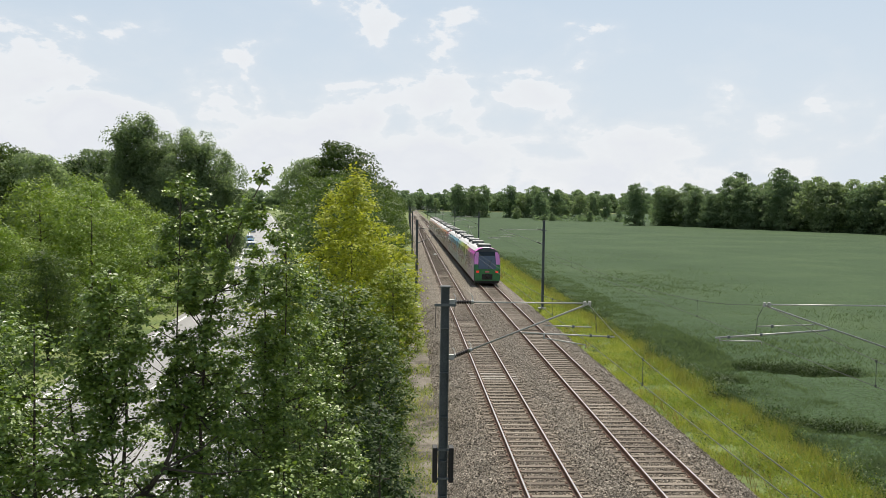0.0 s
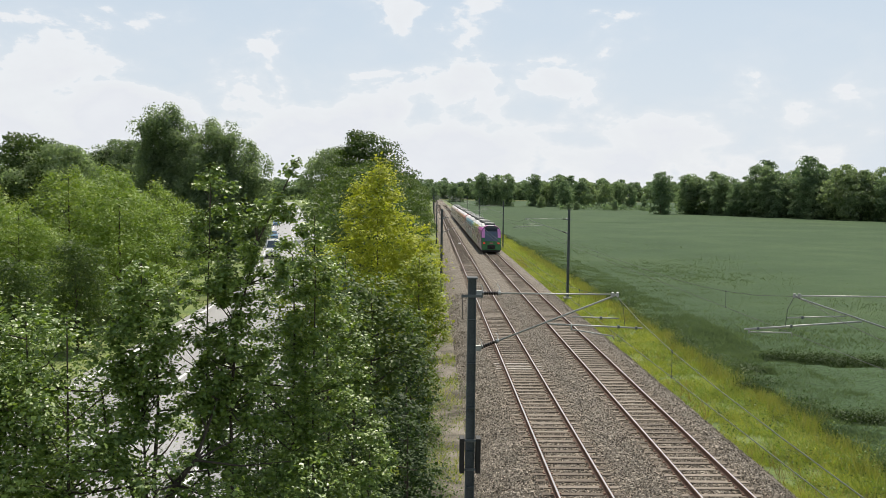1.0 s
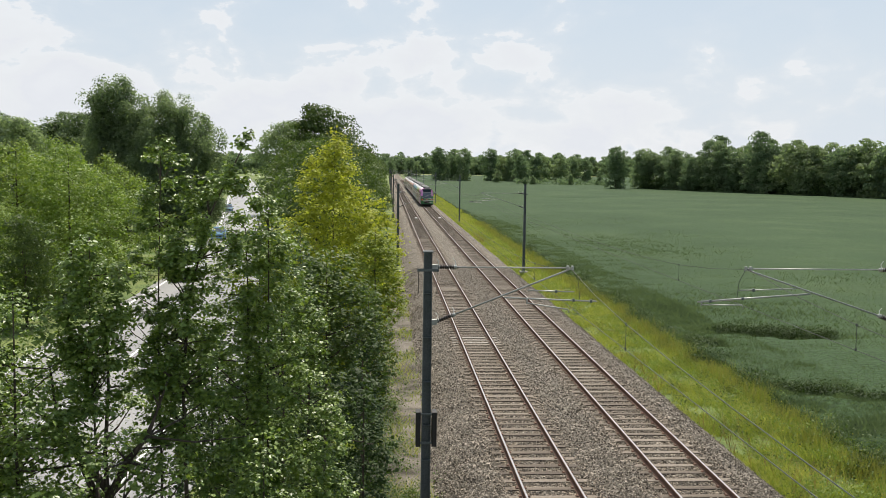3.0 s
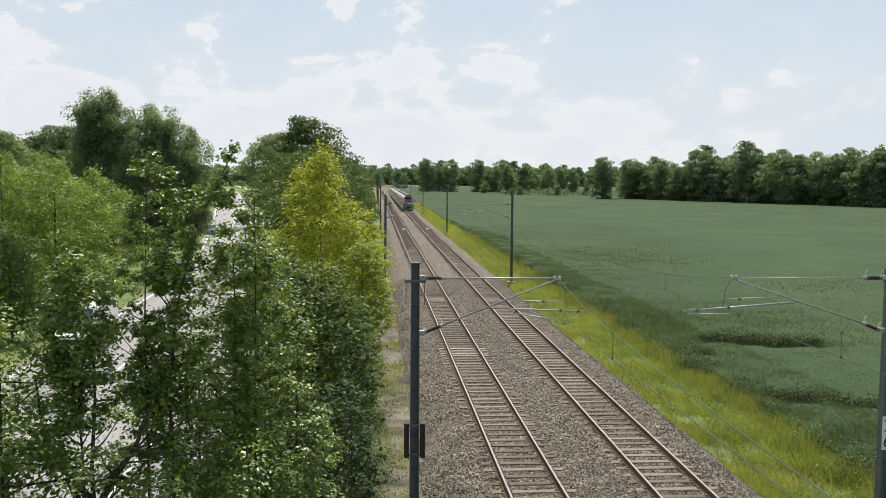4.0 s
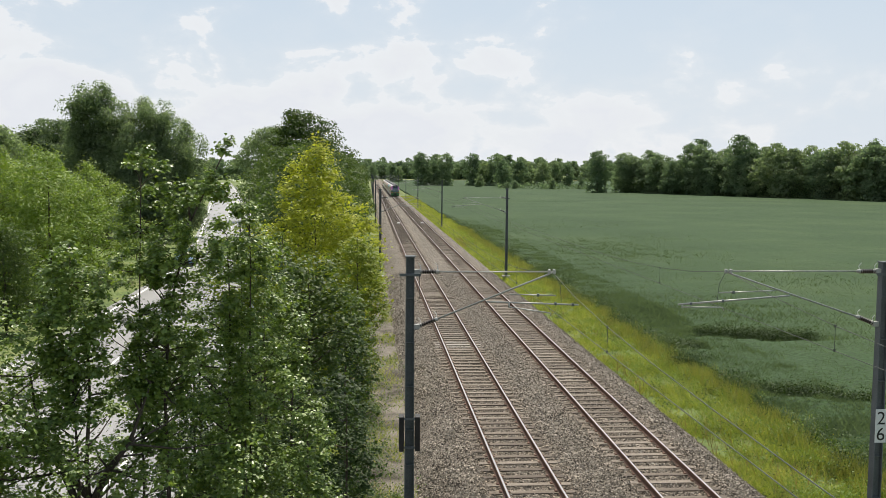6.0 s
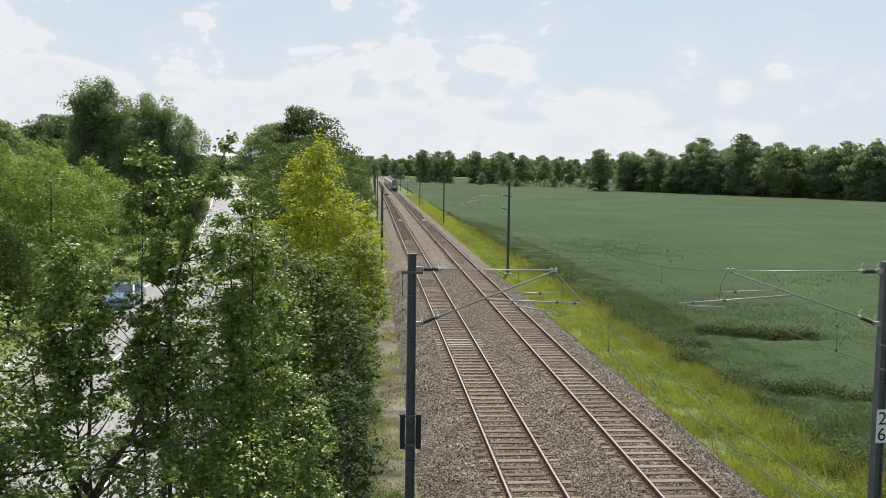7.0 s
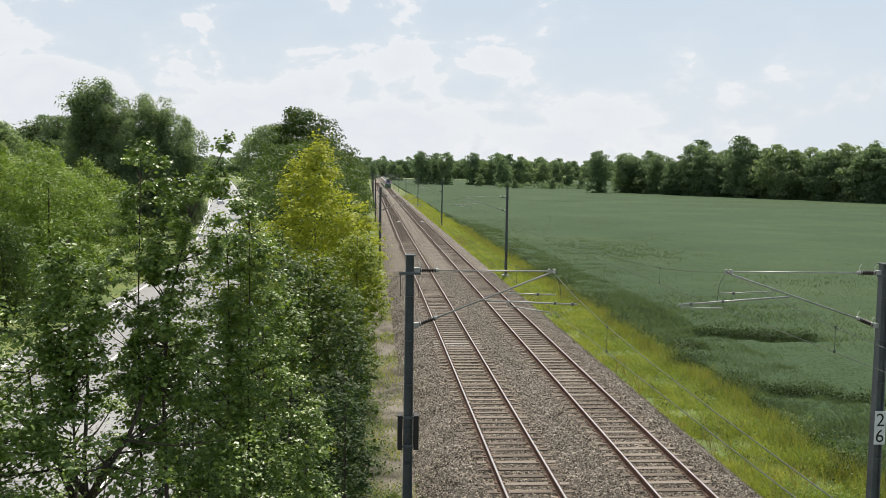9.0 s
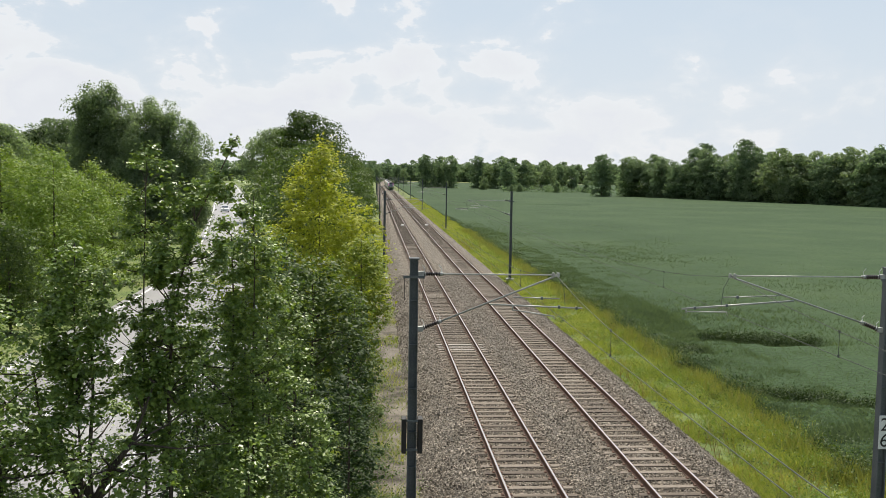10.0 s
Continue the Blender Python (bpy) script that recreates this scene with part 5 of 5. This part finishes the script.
def build_train():
    train = empty("passenger_train", pose(4.0, 102, 0), "rainbow-coloured electric multiple unit train with magenta and green end", "train")
    for u in range(3):
        base = u * 67.7
        for c in range(4):
            y0 = base + c * 16.85 + (0.0 if c else 0.0)
            y1 = y0 + 16.85 - 0.45
            body = car_shell(y0, y1, train, c == 0, c == 3)
            start = y0 + (3.4 if c == 0 else 0.8)
            end = y1 - (3.4 if c == 3 else 0.8)
            for side in (-1, 1):
                y = start
                k = 0
                while y + 1.5 < end:
                    w = 1.3
                    name = "door" if k in (2, 6) else "window"
                    lo, hi = (1.0, 3.0) if name == "door" else (1.55, 2.5)
                    x = side * 1.425
                    boxed(name, (min(x, x - side * 0.03), y, lo), (max(x, x - side * 0.03), y + w, hi), GLASS, body, 0.006)
                    y += 1.55
                    k += 1
            boxed("underframe", (-1.2, y0 + (0.8 if c == 0 else 0.1), 0.16), (1.2, y1 - (0.8 if c == 3 else 0.1), 0.45), UNDER, train, 0.03, "dark underframe equipment")
            # bogie under the joint of two cars
            for yb in ([y0 + 2.6] if c == 0 else [y0 - 0.2]) + ([y1 - 2.6] if c == 3 else []):
                bogie = boxed("bogie", (-1.15, yb - 1.5, 0.2), (1.15, yb + 1.5, 0.62), UNDER, train, 0.04, "dark two-axle bogie")
                for dy in (-1.05, 1.05):
                    for dx in (-0.75, 0.75):
                        bar("wheel", [(dx - 0.065, yb + dy, 0.43), (dx + 0.065, yb + dy, 0.43)], 0.43, UNDER, bogie, 14, "steel wheel")
            if c:
                boxed("gangway", (-1.22, y0 - 0.46, 0.6), (1.22, y0 + 0.01, 3.5), UNDER, train, 0.05, "black folding gangway between cars")
            # roof equipment
            for dy, length, w, h in ((3.2 if c == 0 else 1.2, 2.1, 0.68, 0.32), (8.3, 1.2, 0.5, 0.2), (12.4, 2.1, 0.68, 0.32)):
                box = boxed("roof_unit", (-w, y0 + dy, 3.62), (w, y0 + dy + length, 3.72 + h), EQUIP, train, 0.06, "dark grey roof equipment box")
                boxed("lid", (-w + 0.08, y0 + dy + 0.1, 3.72 + h), (w - 0.08, y0 + dy + length - 0.1, 3.75 + h), GALV, box, 0.01)
            if c in (1, 2):
                pan = bar("pantograph", [(-0.5, y0 + 9.9, 3.95), (0.5, y0 + 9.9, 3.95)], 0.03, GALV, train, 6, "folded pantograph")
                bar("pan_head", [(-0.8, y0 + 10.9, 4.25 if u or c == 2 else 5.3), (0.8, y0 + 10.9, 4.25 if u or c == 2 else 5.3)], 0.03, GALV, pan)
                for xx in (-0.4, 0.4):
                    bar("pan_arm", [(xx, y0 + 9.9, 3.95), (xx * 0.4, y0 + 11.4, 4.1 if u or c == 2 else 4.6), (xx * 0.4, y0 + 10.9, 4.25 if u or c == 2 else 5.3)], 0.025, GALV, pan)
        # driver's ends
        for yy, s in ((base, 1), (base + 67.4 - 0.45, -1)):
            build_train_end(train, yy, s)
    return train


def build_train_end(train, y, s):
    """s: +1 for the end that faces -y."""
    def quad(name, pts, material, parent, label="", thick=0.03):
        v = [(a, y + s * b, c) for a, b, c in pts] + [(a, y + s * (b + thick), c) for a, b, c in pts]
        n = len(pts)
        f = [tuple(range(n)), tuple(range(n, 2 * n))[::-1]] + [(i, n + i, n + (i + 1) % n, (i + 1) % n) for i in range(n)]
        return mesh_object(name, v, f, material, parent, label)

    def at(z):
        return max(0.0, z - 1.55) * 0.42 - 0.035
    face = quad("end_panel", [(-1.25, at(0.5), 0.42), (1.25, at(0.5), 0.42), (1.33, at(1.0), 1.0), (1.33, at(1.55), 1.62), (-1.33, at(1.55), 1.62), (-1.33, at(1.0), 1.0)], END_GREEN, train, "dark green lower end panel")
    for sx in (-1, 1):
        quad("lower_corner", [(sx * 1.33, at(1.62), 1.624), (sx * 0.93, at(1.62), 1.624), (sx * 0.92, at(2.1), 2.1), (sx * 1.33, at(2.1), 2.1)], END_GREEN, train, "green corner panel")
        quad("corner_panel", [(sx * 1.33, at(2.104), 2.104), (sx * 0.92, at(2.104), 2.104), (sx * 0.86, at(3.36), 3.36), (sx * 1.10, at(3.36), 3.36), (sx * 1.28, at(3.0), 3.0), (sx * 1.33, at(2.55), 2.55)], END_MAGENTA, train, "magenta corner panel beside the windscreen")
        lamp = quad("tail_lamp", [(sx * 1.14, -0.06, 1.26), (sx * 0.86, -0.06, 1.26), (sx * 0.86, -0.06, 1.46), (sx * 1.14, -0.06, 1.46)], LAMP_RED, train, "glowing red tail lamp")
    quad("windscreen", [(-0.91, at(1.66) - 0.02, 1.66), (0.91, at(1.66) - 0.02, 1.66), (0.87, at(2.98) - 0.02, 2.98), (-0.87, at(2.98) - 0.02, 2.98)], SCREEN, train, "large raked windscreen with sky reflection in its blue-grey colour")
    quad("destination_display", [(-0.87, at(3.0) - 0.02, 3.0), (0.87, at(3.0) - 0.02, 3.0), (0.82, at(3.40) - 0.02, 3.40), (-0.82, at(3.40) - 0.02, 3.40)], GLASS, train, "dark destination display")
    quad("wiper", [(0.1, at(1.8) - 0.05, 1.8), (0.14, at(1.8) - 0.05, 1.8), (0.5, at(2.6) - 0.05, 2.6), (0.46, at(2.6) - 0.05, 2.6)], BLACK, train)
    quad("logo_patch", [(-0.22, -0.07, 1.28), (0.22, -0.07, 1.28), (0.22, -0.07, 1.44), (-0.22, -0.07, 1.44)], LAMP_OFF, train, "small pink emblem patch")
    quad("coupler_box", [(-0.55, -0.10, 0.55), (0.55, -0.10, 0.55), (0.55, -0.10, 1.12), (-0.55, -0.10, 1.12)], UNDER, train, "dark coupler recess")
    coup = bar("coupler", [(0, y - s * 0.45, 0.85), (0, y + s * 0.3, 0.85)], 0.16, UNDER, train, 8, "dark automatic coupler")
    quad("snow_plough", [(-1.2, 0.08, 0.14), (1.2, 0.08, 0.14), (1.27, 0.0, 0.44), (-1.27, 0.0, 0.44)], UNDER, train, "dark skirt below the end panel")


# Windscreen base lightened to blue-grey in place of reflected sky.
SCREEN = plain("sky_tinted_windscreen", (0.11, 0.14, 0.19), 0.12)
LAMP_OFF = surface("pink_patch", [(0.3, (0.5, 0.12, 0.16)), (0.7, (0.6, 0.2, 0.22))], 0.4, 4, 30, 0.1)
train = build_train()


# ---- road vehicles ----
TYRE = surface("tyre_rubber", [(0.3, (0.012, 0.012, 0.012)), (0.7, (0.03, 0.03, 0.03))], 0.85, 6, 60, 0.2)
RIM = plain("alloy_rim", (0.45, 0.45, 0.46), 0.35, 0.9)
# Car panes: some sky reflection is put into the bluish base colour.
CAR_GLASS = plain("sky_toned_car_glass", (0.07, 0.095, 0.12), 0.06, spec=0.8)
CHROME = plain("headlamp_glass", (0.75, 0.78, 0.8), 0.1)


def build_vehicle(name, label, category, paint, length, width, tall, bonnet, van=False):
    """A vehicle whose front faces -y, wheels on z = 0."""
    car = empty(name, pose(0, 0, 0), label, category)
    h = tall
    belt = 0.62 * h if not van else 0.55 * h
    L = length
    # side outline of the lower body, then the glass house
    low = [(0.0, 0.32), (0.0, 0.48 * h), (0.12, 0.54 * h), (bonnet, belt), (L - 0.5, belt + 0.03), (L - 0.05, belt - 0.03), (L, 0.36)]
    if van:
        low = [(0.0, 0.35), (0.0, 0.46 * h), (bonnet * 0.9, belt), (L - 0.02, belt), (L, 0.4)]
    top = [(bonnet, belt), (bonnet + (0.75 if not van else 0.7), h - 0.05), (bonnet + 1.3, h), (L - (1.3 if not van else 0.12), h - 0.03), (L - (0.35 if not van else 0.02), belt + 0.03)]

    def hull(pts, w0, w1, zsplit, nm, material, parent, lab=""):
        n = len(pts)
        verts = []
        for sx, inset in ((-1, 0.0), (-1, 0.06), (1, 0.06), (1, 0.0)):
            for yy, z in pts:
                k = (z - pts[0][1]) / max(0.01, (max(p[1] for p in pts) - pts[0][1]))
                w = w0 + (w1 - w0) * min(1, max(0, k))
                if inset:
                    verts.append((sx * (w / 2 - 0.10), yy, z + 0.012))
                else:
                    verts.append((sx * w / 2, yy + (0.05 if yy < L / 2 else -0.05), z))
        faces = [tuple(range(n)), tuple(3 * n + i for i in range(n))[::-1]]
        for a in range(3):
            for i in range(n):
                j = (i + 1) % n
                faces.append((a * n + j, a * n + i, (a + 1) * n + i, (a + 1) * n + j))
        return mesh_object(nm, verts, faces, material, parent, lab)

    body = hull(low, width, width * 0.97, belt, "body", paint, car)
    cabin = hull(top, width * 0.95, width * (0.74 if not van else 0.88), h, "cabin", paint, car)

    def pane(nm, pts, parent=cabin):
        mesh_object(nm, pts, [tuple(range(len(pts)))], CAR_GLASS, parent)
    b0, b1 = Vector((0, bonnet, belt)), Vector((0, bonnet + (0.75 if not van else 0.7), h - 0.05))
    up = (b1 - b0)
    nrm = Vector((0, -up.z, up.y)).normalized() * 0.02
    lo, hi = b0 + up * 0.08 + nrm, b0 + up * 0.93 + nrm
    pane("windscreen", [(-width * 0.43, lo.y, lo.z), (width * 0.43, lo.y, lo.z), (width * 0.34, hi.y, hi.z), (-width * 0.34, hi.y, hi.z)])
    if not van:
        pane("rear_window", [(-width * 0.40, L - 0.42, belt + 0.1), (width * 0.40, L - 0.42, belt + 0.1), (width * 0.33, L - 1.2, h - 0.06), (-width * 0.33, L - 1.2, h - 0.06)])
    wb, wt = width * 0.475, width * (0.475 - 0.10) if not van else width * 0.445
    spans = [(bonnet + 0.75, bonnet + 1.65), (bonnet + 1.75, L - 1.35)] if not van else [(bonnet + 0.65, bonnet + 1.5)]
    for sx in (-1, 1):
        for ya, yb in spans:
            z0, z1 = belt + 0.08, h - 0.12
            xa = sx * (wb + 0.012)
            xb = sx * (wb - (wb - wt) * (z1 - belt) / (h - belt) + 0.012)
            pane("side_window", [(xa, ya - 0.25, z0), (xa, yb, z0), (xb, yb - 0.1, z1), (xb, ya + 0.1, z1)])
        for yw in (0.85, L - 0.85):
            r = 0.32 if not van else 0.35
            wheel = bar("wheel", [(sx * (width / 2 - 0.22), yw, r), (sx * (width / 2 + 0.01), yw, r)], r, TYRE, car, 16, "black tyre")
            bar("rim", [(sx * (width / 2 - 0.05), yw, r), (sx * (width / 2 + 0.02), yw, r)], r * 0.62, RIM, wheel, 12)
        boxed("headlamp", (min(sx * 0.5, sx * (width / 2 - 0.08)), -0.03, 0.40 * h), (max(sx * 0.5, sx * (width / 2 - 0.08)), 0.1, 0.47 * h), CHROME, car, 0.02, "clear headlamp")
        boxed("mirror", (min(sx * (width / 2 - 0.02), sx * (width / 2 + 0.18)), bonnet + 0.55, belt + 0.02), (max(sx * (width / 2 - 0.02), sx * (width / 2 + 0.18)), bonnet + 0.68, belt + 0.2), paint, car, 0.02)
    boxed("grille", (-0.42, -0.025, 0.30 * h), (0.42, 0.05, 0.40 * h), BLACK, car, 0.01)
    boxed("bumper", (-width / 2 + 0.05, -0.06, 0.22), (width / 2 - 0.05, 0.15, 0.27 * h), BLACK if van else paint, car, 0.03)
    return car


WHITE_PAINT = plain("white_car_paint", (0.78, 0.79, 0.80), 0.22)
BLUE_PAINT = plain("blue_car_paint", (0.15, 0.29, 0.44), 0.2)
SILVER_PAINT = plain("silver_blue_car_paint", (0.16, 0.26, 0.36), 0.2)
van = build_vehicle("delivery_van", "white delivery van driving on the road", "van", WHITE_PAINT, 5.6, 2.0, 2.4, 1.0, True)
blue_car = build_vehicle("car", "metallic blue hatchback driving on the road", "car", BLUE_PAINT, 4.3, 1.8, 1.48, 1.15)
grey_car = build_vehicle("car", "light blue-grey estate car driving on the road", "car", SILVER_PAINT, 4.5, 1.8, 1.46, 1.2)
white_car = build_vehicle("car", "white compact car driving on the road", "car", WHITE_PAINT, 4.2, 1.78, 1.46, 1.1)


def motions():
    walk(train, [(t, pose(4.0, 98 + 33.5 * t + 0.525 * t * t, 0)) for t in (0.0, 1.0, 2.0, 3.0, 4.0, 5.0, 6.0, 7.0, 8.0, 9.0, 10.0)])
    for thing, start, speed, lane in ((van, 152, 26.0, 1.5), (blue_car, 205, 30.2, 0.7), (grey_car, 271, 30.0, 0.7), (white_car, 512, 30.0, 2.7)):
        rows = []
        for k in range(21):
            t = k * 0.5
            y = start - speed * t
            slope = (road_left(y + 1) - road_left(y - 1)) / 2
            rows.append((t, pose(road_left(y) + lane, y, GROUND_Z + 0.095, 0, 0, -math.degrees(math.atan(slope)))))
        walk(thing, rows)


motions()
